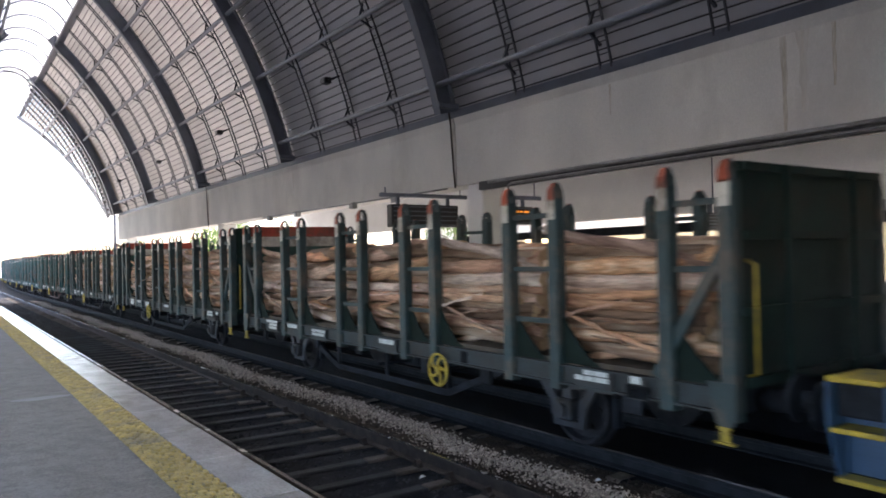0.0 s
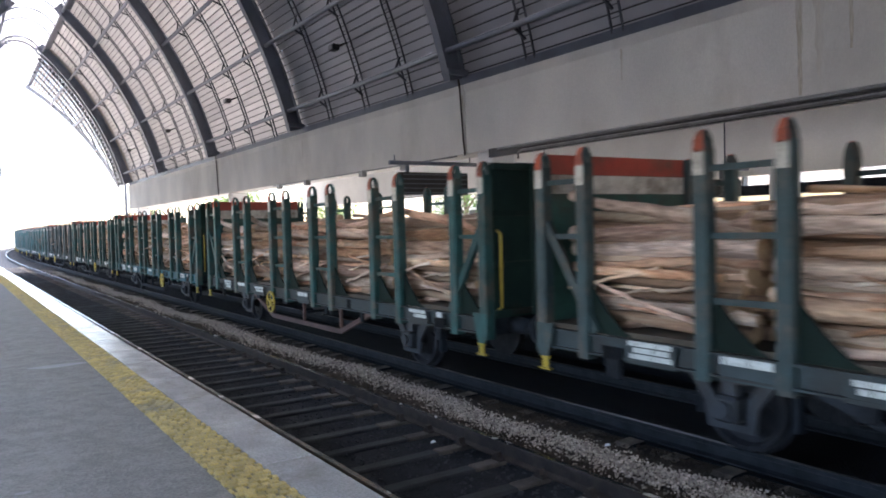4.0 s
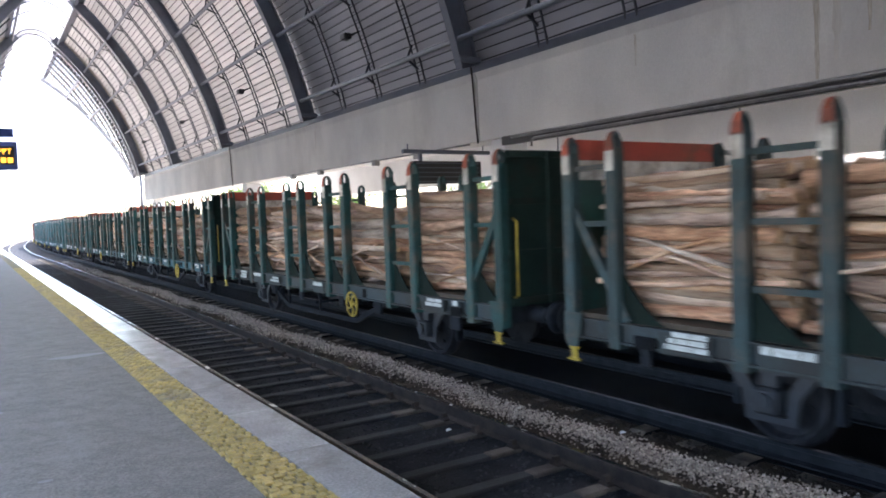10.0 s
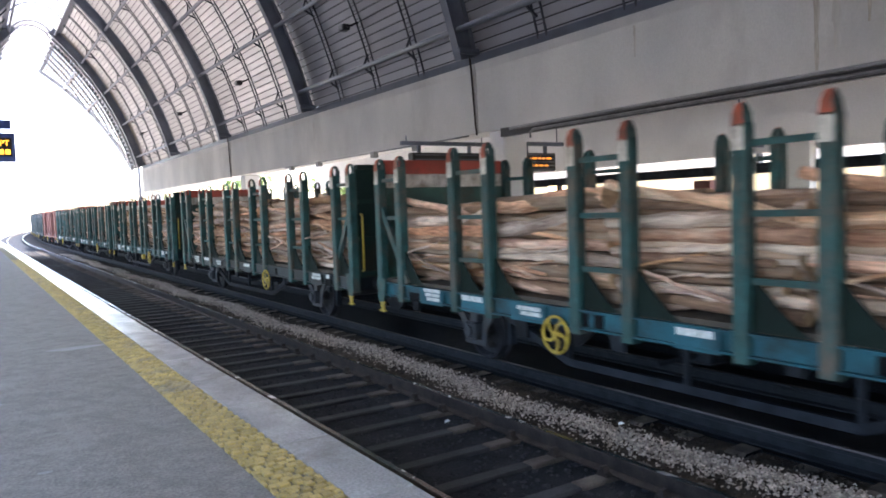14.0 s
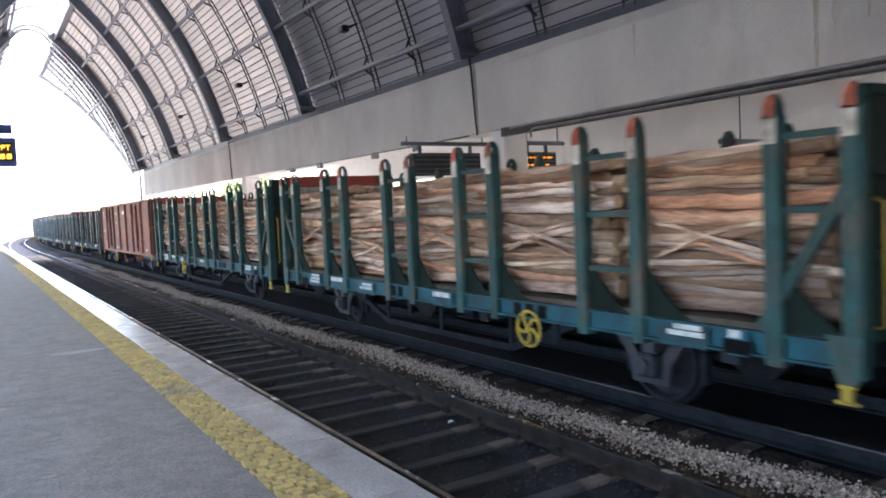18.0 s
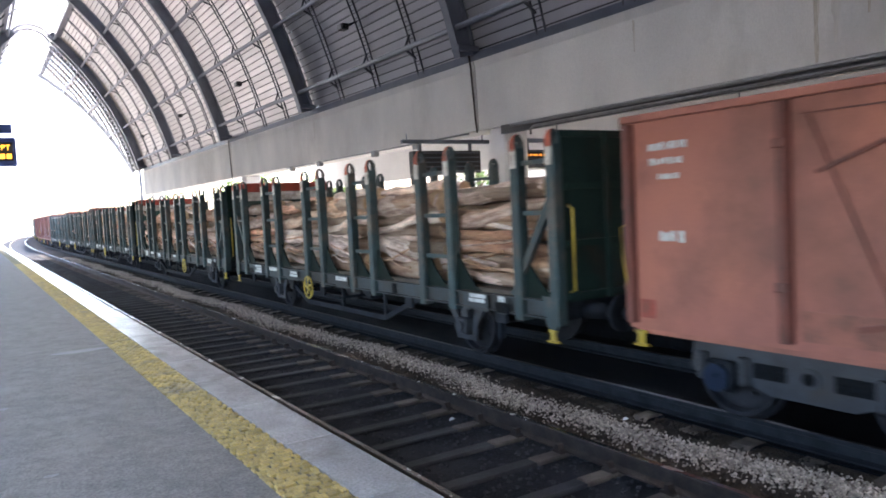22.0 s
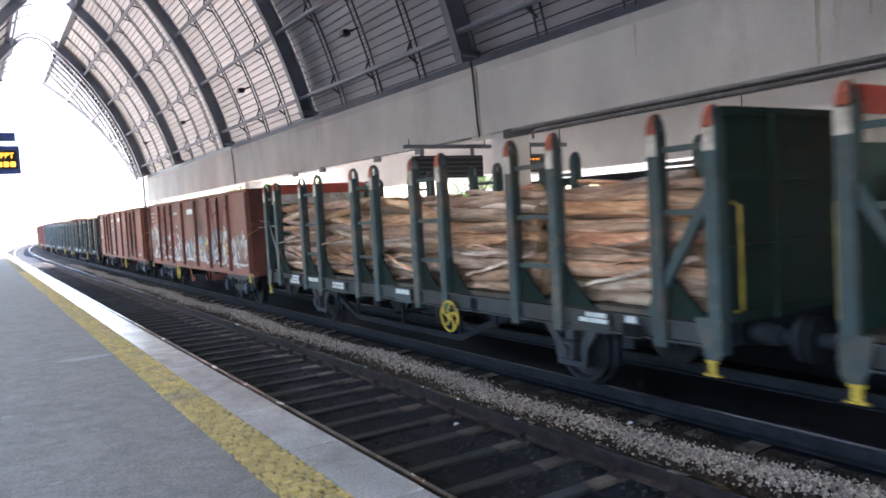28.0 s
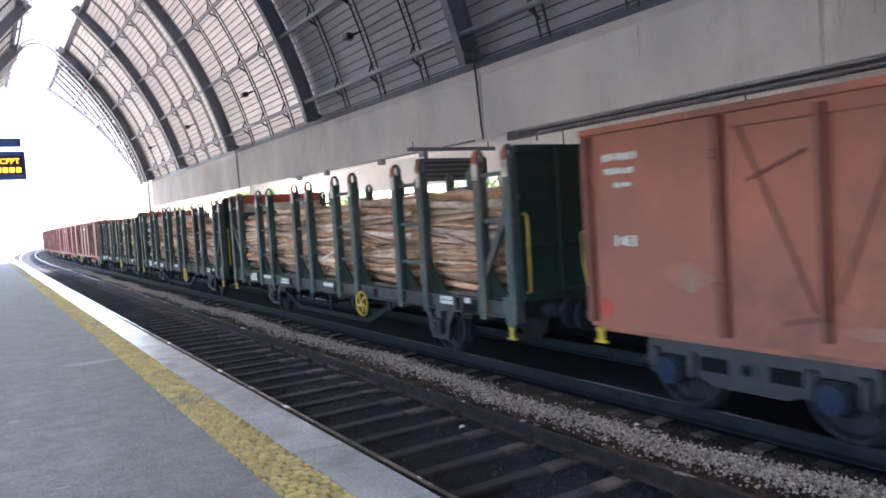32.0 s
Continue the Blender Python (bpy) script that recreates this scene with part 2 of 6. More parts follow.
RED_STRIPE = mat("red_stripe_paint", (0.42, 0.06, 0.04), (0.28, 0.05, 0.035), rough=0.65, scale=3, fine=80, bump=0.05, dirt=(0.12, 0.07, 0.05), dirt_amount=0.35)
WHITE_PAINT = mat("white_band_paint", (0.66, 0.64, 0.60), (0.5, 0.48, 0.45), rough=0.6, scale=6, fine=80, bump=0.04, dirt=(0.24, 0.2, 0.17), dirt_amount=0.55)
LETTERING = mat("white_lettering", (0.66, 0.71, 0.73), (0.40, 0.45, 0.47), rough=0.6, scale=30, fine=90, bump=0.0)
BRIGHT_MARK = mat("fresh_white_marking", (0.82, 0.83, 0.84), (0.72, 0.73, 0.74), rough=0.5, scale=30, fine=90, bump=0.0)
YELLOW = mat("yellow_paint", (0.46, 0.34, 0.035), (0.33, 0.24, 0.035), rough=0.5, scale=8, fine=80, bump=0.04, dirt=(0.12, 0.1, 0.05), dirt_amount=0.2)
UNDER = mat("grimy_underframe", (0.022, 0.027, 0.036), (0.010, 0.012, 0.017), rough=0.75, scale=4, fine=60, bump=0.15, spread=0.2, spec=0.12)
# near-black: shade under the train put into the colour, over some oil
SHADE_BLACK = mat("shade_black", (0.008, 0.010, 0.014), (0.004, 0.005, 0.007), rough=0.85, scale=3, fine=38, bump=1.0, spec=0.12)
WHEEL = mat("wheel_steel", (0.042, 0.044, 0.052), (0.022, 0.023, 0.028), rough=0.6, metal=0.3, scale=4, fine=60, bump=0.1, spec=0.12)
PLANK = mat("wagon_floor_plank", (0.09, 0.075, 0.06), (0.05, 0.042, 0.035), rough=0.9, scale=3, fine=50, bump=0.3)
BARK = mat("log_bark", (0.64, 0.43, 0.315), (0.31, 0.18, 0.13), rough=0.9, scale=9.0, fine=36, bump=1.0, dirt=(0.78, 0.64, 0.52), dirt_amount=0.34, spread=0.45, stretch=(1, 0.14, 1), hue=0.008)
LOG_END = mat("log_cut_end", (0.58, 0.40, 0.25), (0.42, 0.27, 0.16), rough=0.85, scale=9, fine=60, bump=0.2, spread=0.2)
RUST = mat("red_brown_wagon_paint", (0.385, 0.138, 0.095), (0.30, 0.105, 0.082), rough=0.62, scale=0.8, fine=60, bump=0.02, dirt=(0.17, 0.068, 0.05), dirt_amount=0.42, spread=0.06, grit=0.2)
RUST_OLD = mat("oxidised_wagon_paint", (0.34, 0.112, 0.074), (0.225, 0.078, 0.06), rough=0.6, scale=0.7, fine=60, bump=0.02, dirt=(0.085, 0.042, 0.036), dirt_amount=0.40, spread=0.05, grit=0.22)
TRUSS_RUST = mat("dull_rusty_truss", (0.12, 0.065, 0.06), (0.07, 0.042, 0.04), rough=0.8, scale=4, fine=60, bump=0.1)
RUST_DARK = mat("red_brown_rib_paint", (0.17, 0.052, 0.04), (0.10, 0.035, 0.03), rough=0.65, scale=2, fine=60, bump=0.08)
BLUE = mat("blue_cab_paint", (0.04, 0.10, 0.2), (0.03, 0.07, 0.14), rough=0.4, scale=2, fine=60, bump=0.02)
AXLE_BLUE = mat("axle_cap_blue", (0.03, 0.05, 0.10), (0.02, 0.034, 0.07), rough=0.3, metal=0.5, scale=3, fine=60, bump=0.0)
SIGN_BLUE = mat("sign_blue", (0.04, 0.09, 0.34), (0.03, 0.075, 0.28), rough=0.4, scale=2, fine=60, bump=0.0)
BLACK = mat("black_plastic", (0.015, 0.015, 0.017), (0.01, 0.01, 0.011), rough=0.45, scale=4, fine=60, bump=0.0)
LED = glow("orange_led", (1.0, 0.42, 0.03), 0.55)
LED_DIM = glow("dim_orange_led", (1.0, 0.34, 0.03), 0.16)
GROUND = mat("pale_ground", (0.42, 0.40, 0.36), (0.32, 0.30, 0.27), rough=0.95, scale=0.12, fine=3, bump=0.2)
LEAF = mat("tree_leaf", (0.10, 0.17, 0.035), (0.05, 0.10, 0.02), rough=0.7, scale=0.8, fine=20, bump=0.0, trans=0.35)
TRUNK = mat("tree_bark", (0.12, 0.09, 0.065), (0.07, 0.055, 0.04), rough=0.9, scale=4, fine=40, bump=0.6)
RENDER = mat("white_render", (0.72, 0.70, 0.66), (0.62, 0.6, 0.57), rough=0.85, scale=1, fine=30, bump=0.05)
GALV = mat("galvanised_conduit", (0.25, 0.25, 0.25), (0.16, 0.16, 0.16), rough=0.5, metal=0.6, scale=4, fine=60, bump=0.04)
PAINTS = [mat("graffiti_" + n, c, rough=0.55, scale=7, fine=60, bump=0.0, dirt=(0.22, 0.085, 0.065), dirt_amount=0.62) for n, c in
          (("white", (0.68, 0.70, 0.72)), ("blue", (0.08, 0.2, 0.33)), ("red", (0.5, 0.05, 0.05)), ("yellow", (0.6, 0.42, 0.03)), ("grey", (0.3, 0.29, 0.28)), ("navy", (0.03, 0.04, 0.08)), ("cyan", (0.16, 0.4, 0.5)))]

# ---- plan: x across the tracks, y along them, z up from the platform ----
RAIL_Z = -0.72
NEAR_X, FAR_X = 3.92, 7.36          # track centres
GAUGE = 0.8675                      # half the distance of the rail heads
BEND_Y, BEND_R = 70.0, 900.0        # the far end of the line bends to the right
BEND_C = FAR_X + BEND_R


def on_line(x, d):
    """The place at d metres along a line that runs x metres across, and its heading."""
    if d <= BEND_Y:
        return x, d, 0.0
    a = (d - BEND_Y) / BEND_R
    r = BEND_C - x
    return BEND_C - r * math.cos(a), BEND_Y + r * math.sin(a), a


def strip(bm, x0, x1, z0, z1, y0, y1, step=8.0):
    """A long bar that follows the line."""
    n = max(1, int((y1 - max(y0, BEND_Y)) / step)) if y1 > BEND_Y else 0
    ds = [y0] + ([BEND_Y + (y1 - BEND_Y) * i / n for i in range(n + 1)] if n and y0 < BEND_Y else [y0 + (y1 - y0) * i / max(n, 1) for i in range(1, max(n, 1) + 1)])
    rings = []
    for d in ds:
        a, b = on_line(x0, d), on_line(x1, d)
        rings.append([bm.verts.new(p) for p in ((a[0], a[1], z0), (b[0], b[1], z0), (b[0], b[1], z1), (a[0], a[1], z1))])
    for r, q in zip(rings, rings[1:]):
        for i in range(4):
            j = (i + 1) % 4
            bm.faces.new((r[i], r[j], q[j], q[i]))
    bm.faces.new(rings[0][::-1])
    bm.faces.new(rings[-1])
    return bm


# ---- ground, platforms and tracks ----
bm = B()
bm_box(bm, -1500, 2500, -1500, 3500, -1.7, -1.30)
tagged(part("ground", bm, GROUND), "pale dusty open ground beyond the station hall", "ground", kind="structure")

bm = B()
strip(bm, 2.05, 9.35, -1.30, -1.02, -60, 420)
tagged(part("track_bed", bm, BALLAST), "soot-dark ballast bed under both tracks", "ballast", kind="structure")

platform = tagged(part("platform", strip(B(), -9.0, 1.340, -1.30, 0.0, -60, 190), ASPHALT), "grey worn asphalt platform with faint stains", "platform", kind="structure")
platform_far = tagged(part("platform_opposite", strip(B(), 9.35, 13.9, -1.30, -0.02, -45, 150), ASPHALT), "grey opposite platform behind the train", "platform", kind="structure")
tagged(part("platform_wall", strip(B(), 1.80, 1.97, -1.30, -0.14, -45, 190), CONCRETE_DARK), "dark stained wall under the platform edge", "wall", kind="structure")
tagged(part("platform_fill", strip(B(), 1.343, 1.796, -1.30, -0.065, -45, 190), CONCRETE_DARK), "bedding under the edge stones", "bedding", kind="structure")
# this wall is coloured black for the shade behind the train
tagged(part("platform_opposite_wall", strip(B(), 9.30, 9.345, -1.30, -0.12, -45, 150), SHADE_BLACK), "wall under the opposite platform edge, its shade painted black", "wall", kind="structure")
tagged(part("near_track_bed", strip(B(), 2.0, 5.145, -1.018, -0.93, -45, 420), BALLAST), "soot-dark ballast packed between the sleepers", "ballast", kind="structure")


def extruded(bm, outline, y0, y1, step=8.0):
    """A closed outline of (x, z), carried along the line."""
    ds = [y0] + [BEND_Y + (y1 - BEND_Y) * i / int((y1 - BEND_Y) / step) for i in range(int((y1 - BEND_Y) / step) + 1)]
    rings = [[bm.verts.new((*on_line(x, d)[:2], z)) for x, z in outline] for d in ds]
    n = len(outline)
    for r, q in zip(rings, rings[1:]):
        for i in range(n):
            j = (i + 1) % n
            bm.faces.new((r[i], r[j], q[j], q[i]))
    bm.faces.new(rings[0][::-1])
    bm.faces.new(rings[-1])
    return bm


def rail_profile(bm, x, y0, y1):
    right = [(0.075, -0.17), (0.075, -0.155), (0.012, -0.135), (0.012, -0.05), (0.034, -0.04), (0.034, -0.008), (0.028, -0.004)]
    extruded(bm, [(x + u, RAIL_Z + v) for u, v in right] + [(x - u, RAIL_Z + v) for u, v in right[::-1]], y0, y1)


def track(name, x, y0, y1, shiny, label):
    thing = tagged(new(name), label, "railway track")
    for dx in (-GAUGE, GAUGE):
        bm = B()
        rail_profile(bm, x + dx, y0, y1)
        rail = part("rail", bm, RAIL_SIDE if shiny else RAIL_SHADE_SIDE, thing)
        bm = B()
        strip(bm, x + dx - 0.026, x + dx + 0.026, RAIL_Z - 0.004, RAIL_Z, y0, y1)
        part("rail_head", bm, RAIL_TOP if shiny else RAIL_SHADE_TOP, rail, "polished running surface")
    return thing


near_track = track("railway_track", NEAR_X, -40, 400, True, "empty railway track with rusty rails on dark sleepers")
far_track = track("railway_track", FAR_X, -40, 560, False, "railway track carrying the freight train")

# sleepers and rail clips
bm = B()
for x0, x1, h in ((-1.3, -0.60, 0.0), (-0.60, 0.42, -0.004), (0.42, 1.3, 0.0)):
    bm_box(bm, x0, x1, -0.085, 0.085, -0.22, h, 0.015)
for f in bm.faces:
    f.material_index = 1 if f.calc_center_median().x > 0.42 or f.calc_center_median().x < -0.60 else 0
SLEEPER_MESH = mesh_of("sleeper", bm, [SLEEPER, SLEEPER_PALE])
bm = B()
o = [(-1.3, -0.22), (-1.3, -0.03), (-1.24, 0.0), (-1.02, 0.004), (-0.97, -0.06), (1.3, -0.06), (1.3, -0.22)]
bm_prism(bm, o, -0.11, 0.11, "y")
for f in bm.faces:
    f.material_index = 1 if f.calc_center_median().x < -0.98 and f.calc_center_median().z > -0.1 else 0
DARK_SLEEPER = mesh_of("sleeper", bm, [SHADE_BLACK, SLEEPER_END])
bm = B()
o = [(-0.07, 0.0), (0.07, 0.0), (0.07, 0.02), (0.03, 0.035), (0.02, 0.085), (-0.02, 0.085), (-0.03, 0.035), (-0.07, 0.02)]
bm_prism(bm, o, -0.035, 0.035)
CLIP_MESH = mesh_of("rail_clip", bm, RAIL_SIDE)
SLEEPER_TOP = RAIL_Z - 0.17


def sleepers(thing, x, y0, y1):
    d = y0
    rng = random.Random(int(x * 10))
    while d < y1:
        px, py, a = on_line(x, d)
        ob = new("sleeper", SLEEPER_MESH if x < 5 else DARK_SLEEPER)
        ob.parent = thing
        ob.matrix_basis = pose(px, py, SLEEPER_TOP + (0.0 if x < 5 else rng.uniform(-0.03, 0.02)), 0, 0, -math.degrees(a) + rng.uniform(-0.6, 0.6) * (1 if x < 5 else 4))
        if 0 < d < 15:
            for dx in ((GAUGE - 0.11, GAUGE + 0.11) if x < 5 else ()):
                ob = new("rail_clip", CLIP_MESH)
                ob.parent = thing
                ob.matrix_basis = pose(px + dx, py, SLEEPER_TOP)
        d += 0.675 if x < 5 else 0.635


# loose stones: dark in the tracks, pale along the strip between them
def stones(name, n, place, material, label, r0=0.018, r1=0.045, seed=3):
    rng = random.Random(seed)
    vs, fs = [], []
    oct_f = ((0, 2, 4), (2, 1, 4), (1, 3, 4), (3, 0, 4), (2, 0, 5), (1, 2, 5), (3, 1, 5), (0, 3, 5))
    for _ in range(n):
        x, y, z = place(rng)
        r = rng.uniform(r0, r1)
        q = Euler((rng.uniform(0, 6), rng.uniform(0, 6), rng.uniform(0, 6))).to_matrix()
        k = len(vs)
        for p in ((1, 0, 0), (-1, 0, 0), (0, 1, 0), (0, -1, 0), (0, 0, 0.7), (0, 0, -0.7)):
            v = q @ (Vector(p) * r * rng.uniform(0.7, 1.25))
            vs.append((x + v.x, y + v.y, z + v.z * 0.8))
        fs += [tuple(i + k for i in f) for f in oct_f]
    me = bpy.data.meshes.new(name)
    me.from_pydata(vs, [], fs)
    me.materials.append(material)
    return tagged(new(name, me), label, "stones", kind="stuff")


def deeper(rng, y0, y1):
    return y0 + (y1 - y0) * rng.random() ** 2.2


def between(rng):
    y = deeper(rng, 1.0, 60)
    m = 5.66 + 0.10 * math.sin(y * 0.7) + 0.05 * math.sin(y * 2.3)
    u = rng.gauss(0, 0.155)
    u = max(-0.40, min(0.40, u))
    return m + u, y, -0.875 - 0.25 * u * u + rng.uniform(-0.02, 0.02)


# bed colour holds both oil and the shade under the wagons
tagged(part("far_track_bed", strip(B(), 6.36, 9.34, -1.015, -0.905, -60, 420), SHADE_BLACK), "oily ballast under the train, its shade painted black", "ballast", kind="structure")
strip_bm = B()
strip(strip_bm, 5.15, 6.35, -1.02, -0.915, -40, 420)
tagged(part("gravel_bank", strip_bm, DIRT), "oily brown earth bank between the tracks", "earth", kind="structure")
stones("pale_gravel", 30000, between, GRAVEL, "pale angular gravel strewn between the two tracks", 0.009, 0.024)


def in_near(rng):
    y = deeper(rng, -4.0, 40)
    return rng.uniform(2.1, 5.2), y, -0.935 + 0.012 * rng.random()


DARK_STONE = mat("dark_ballast_stone", (0.042, 0.046, 0.053), (0.022, 0.025, 0.03), rough=0.9, scale=12, fine=60, bump=0.2, spread=0.4, spec=0.15)
stones("dark_ballast_stones", 13000, in_near, DARK_STONE, "soot-dark ballast stones in the empty track", 0.016, 0.04, 5)
stones("verge_stones", 9000, lambda r: (r.choice((r.uniform(5.85, 6.30), r.uniform(4.9, 5.45))), deeper(r, 1.0, 50), -0.925 + 0.02 * r.random()), DIRT, "brown oily stones beside the rails", 0.015, 0.035, 7)

# litter: scraps of paper
for x, y, z, c in ((4.32, 6.78, -0.72 + 0.02, "blue_white"), (5.83, 5.64, -0.85, "white"), (4.1, 23.0, -0.98, "white"), (3.9, 5.4, -0.98, "white"), (4.45, 4.6, -0.98, "white")):
    bm = B()
    vs = [bm.verts.new(p) for p in ((-0.035, -0.03, 0.0), (0.03, -0.035, 0.012), (0.04, 0.03, 0.0), (-0.02, 0.035, 0.018), (0.0, 0.0, 0.032))]
    for i in range(4):
        bm.faces.new((vs[i], vs[(i + 1) % 4], vs[4]))
    ob = part("paper_scrap", bm, LETTERING)
    ob.matrix_basis = pose(x, y, z - (0.10 if z > -0.8 else 0.0), 0, 0, random.uniform(0, 180))
    tagged(ob, "crumpled pale paper scrap lying on the track bed", "litter", group="litter on the tracks")

# ---- the hall ----
ARC_C, ARC_Z, ARC_R = -7.5, 0.8, 18.6
AXIS_X = 4.1
A_LOW, A_TOP = 13.6, 45.0
# bays behind the eye are unseen, added to shade the wagon fronts
RIBS = [4.7 + 9.95 * k for k in range(-7, 6)]
HALL_0, HALL_1 = RIBS[0], RIBS[-1]
BEAM_X, BEAM_Z0, BEAM_Z1 = 10.47, 3.33, 4.98


def arc(deg, r, side=1):
    """A point of the vault's section: degrees up from the level, side 1 over the far platform, -1 over the near one."""
    x = ARC_C + r * math.cos(radians(deg))
    return (x if side > 0 else 2 * AXIS_X - x), ARC_Z + r * math.sin(radians(deg))


def arc_band(bm, y0, y1, r0, r1, a0, a1, side=1, n=16):
    rings = []
    for i in range(n + 1):
        a = a0 + (a1 - a0) * i / n
        (xi, zi), (xo, zo) = arc(a, r0, side), arc(a, r1, side)
        rings.append([bm.verts.new(p) for p in ((xi, y0, zi), (xi, y1, zi), (xo, y1, zo), (xo, y0, zo))])
    for r, q in zip(rings, rings[1:]):
        for i in range(4):
            j = (i + 1) % 4
            bm.faces.new((r[i], r[j], q[j], q[i]))
    bm.faces.new(rings[0][::-1])
    bm.faces.new(rings[-1])
    return bm


def beam(side):
    wall = tagged(new("wall_beam"), "long grey concrete edge beam carrying the vault, with rust streaks at its joints", "concrete beam", kind="structure")
    cuts = [HALL_0 - 0.4, RIBS[2], RIBS[4], RIBS[6], RIBS[8], RIBS[10], HALL_1 + 1.2]
    for y0, y1 in zip(cuts, cuts[1:]):
        o = [(BEAM_X + 0.02, BEAM_Z0), (BEAM_X, BEAM_Z1 - 0.18), (BEAM_X - 0.05, BEAM_Z1), (BEAM_X + 0.9, BEAM_Z1), (BEAM_X + 0.9, BEAM_Z0)]
        if side < 0:
            o = [(2 * AXIS_X - x, z) for x, z in o]
        part("beam_segment", bm_prism(B(), o, y0 + 0.02, y1 - 0.02, "y"), CONCRETE, wall)
    o = [(BEAM_X - 0.02, BEAM_Z1 + 0.004), (BEAM_X - 0.02, BEAM_Z1 + 0.20), (BEAM_X + 0.5, BEAM_Z1 + 0.20), (BEAM_X + 0.5, BEAM_Z1 + 0.004)]
    if side < 0:
        o = [(2 * AXIS_X - x, z) for x, z in o]
    part("steel_sill", bm_prism(B(), o, HALL_0, HALL_1 + 0.8, "y"), STEEL, wall)
    return wall


beam(1)
beam(-1)


def column(x, y, z0):
    ob = part("column", bm_box(B(), x - 0.35, x + 0.35, y - 0.3, y + 0.3, z0, BEAM_Z0, 0.04), CONCRETE_PALE)
    return tagged(ob, "square grey concrete column under the edge beam", "column", group="columns under the beams", kind="structure")


for y in (-15.2, -5.2, 14.1, 33.4, 53.5):
    column(BEAM_X + 0.5, y, -0.02)
for y in (-25.1, -15.2, -5.2, 14.1, 33.4, 53.5):
    column(2 * AXIS_X - BEAM_X - 0.5, y, 0.0)

vault = tagged(new("vault_frame"), "dark blue-grey steel ribs and purlins of the arched station roof", "roof frame", kind="structure")
for side in (1, -1):
    for y in RIBS:
        bm = B()
        arc_band(bm, y - 0.13, y + 0.13, ARC_R - 0.62, ARC_R - 0.58, A_LOW, A_TOP + 1, side)
        arc_band(bm, y - 0.02, y + 0.02, ARC_R - 0.58, ARC_R - 0.16, A_LOW, A_TOP + 1, side)
        arc_band(bm, y - 0.13, y + 0.13, ARC_R - 0.16, ARC_R - 0.12, A_LOW, A_TOP + 1, side)
        rib = part("rib", bm, STEEL, vault)
        x, z = arc(A_LOW + 0.2, ARC_R - 0.36, side)
        part("rib_foot", bm_box(B(), x - 0.30, x + 0.30, y - 0.16, y + 0.16, BEAM_Z1 + 0.204, BEAM_Z1 + 0.34, 0.02), STEEL, rib)
    for a in (15.8, 23.1, 30.4, 37.7, 44.8):
        x, z = arc(a, ARC_R - 0.42, side)
        part("purlin", bm_tube(B(), [(x, HALL_0, z), (x, HALL_1, z)], 0.07, 10), STEEL, vault)
    for y0, y1 in zip(RIBS[4:], RIBS[5:]):
        for f in (0.25, 0.5, 0.75):
            y = y0 + (y1 - y0) * f
            bm = B()
            for dy in (-0.14, 0.14):
                arc_band(bm, y + dy - 0.016, y + dy + 0.016, ARC_R - 0.14, ARC_R - 0.10, A_LOW - 0.6, A_TOP, side, 14)
            for i in range(44):
                a = A_LOW + (A_TOP - A_LOW) * i / 44
                x, z = arc(a, ARC_R - 0.12, side)
                bm_bar(bm, (x, y - 0.14, z), (x, y + 0.14, z), 0.018, 0.018)
            sub = part("ladder_rib", bm, DARK_STEEL, vault)
            bm = B()
            for a in (15.8, 23.1, 30.4, 37.7):
                p, q = arc(a, ARC_R - 0.42, side), arc(a - 1.0, ARC_R - 0.16, side)
                w = arc(a + 1.0, ARC_R - 0.16, side)
                bm_bar(bm, (p[0], y, p[1]), (q[0], y, q[1]), 0.05, 0.05)
                bm_bar(bm, (p[0], y, p[1]), (w[0], y, w[1]), 0.05, 0.05)
            part("bracket", bm, DARK_STEEL, sub)

# roof boarding: long slats between the ribs
roof = tagged(new("vault_roof"), "pale grey horizontal metal roof slats of the arched vault", "roof", kind="structure")
SLATS = 44
step_a = (A_TOP - 12.4) / SLATS
half = ARC_R * radians(step_a) / 2
bm = B()
o = [(-half + 0.018, -0.02), (half - 0.05, 0.012), (half - 0.05, -0.05), (half - 0.018, -0.05), (half - 0.018, 0.03), (-half + 0.018, 0.0)]
bm_prism(bm, o, -4.96, 4.96, "y")
SLAT_MESH = mesh_of("roof_slat", bm, SLAT)
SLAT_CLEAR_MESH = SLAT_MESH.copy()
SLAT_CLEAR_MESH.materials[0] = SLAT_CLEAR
CLEAR_Y = RIBS[9]                    # from here on the slats are paler and let daylight through


def slat_pose(i, y, side):
    a = 12.4 + step_a * (i + 0.5)
    x, z = arc(a, ARC_R, side)
    return pose(x, y, z, 0, (-(a + 90) if side > 0 else (a + 90) + 180) + 180, 0)


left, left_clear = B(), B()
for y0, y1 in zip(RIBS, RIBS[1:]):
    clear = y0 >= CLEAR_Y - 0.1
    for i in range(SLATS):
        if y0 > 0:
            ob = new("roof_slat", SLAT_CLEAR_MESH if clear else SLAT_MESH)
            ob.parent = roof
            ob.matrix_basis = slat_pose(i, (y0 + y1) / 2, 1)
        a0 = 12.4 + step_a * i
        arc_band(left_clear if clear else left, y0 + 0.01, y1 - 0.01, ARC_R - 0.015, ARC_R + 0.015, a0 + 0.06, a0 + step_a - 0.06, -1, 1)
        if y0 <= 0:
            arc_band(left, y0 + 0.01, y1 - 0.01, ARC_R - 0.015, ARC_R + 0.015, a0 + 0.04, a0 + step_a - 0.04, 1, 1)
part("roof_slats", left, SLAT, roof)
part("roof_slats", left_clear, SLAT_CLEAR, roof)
# added, unseen skin over the slats keeps daylight out of the joints
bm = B()
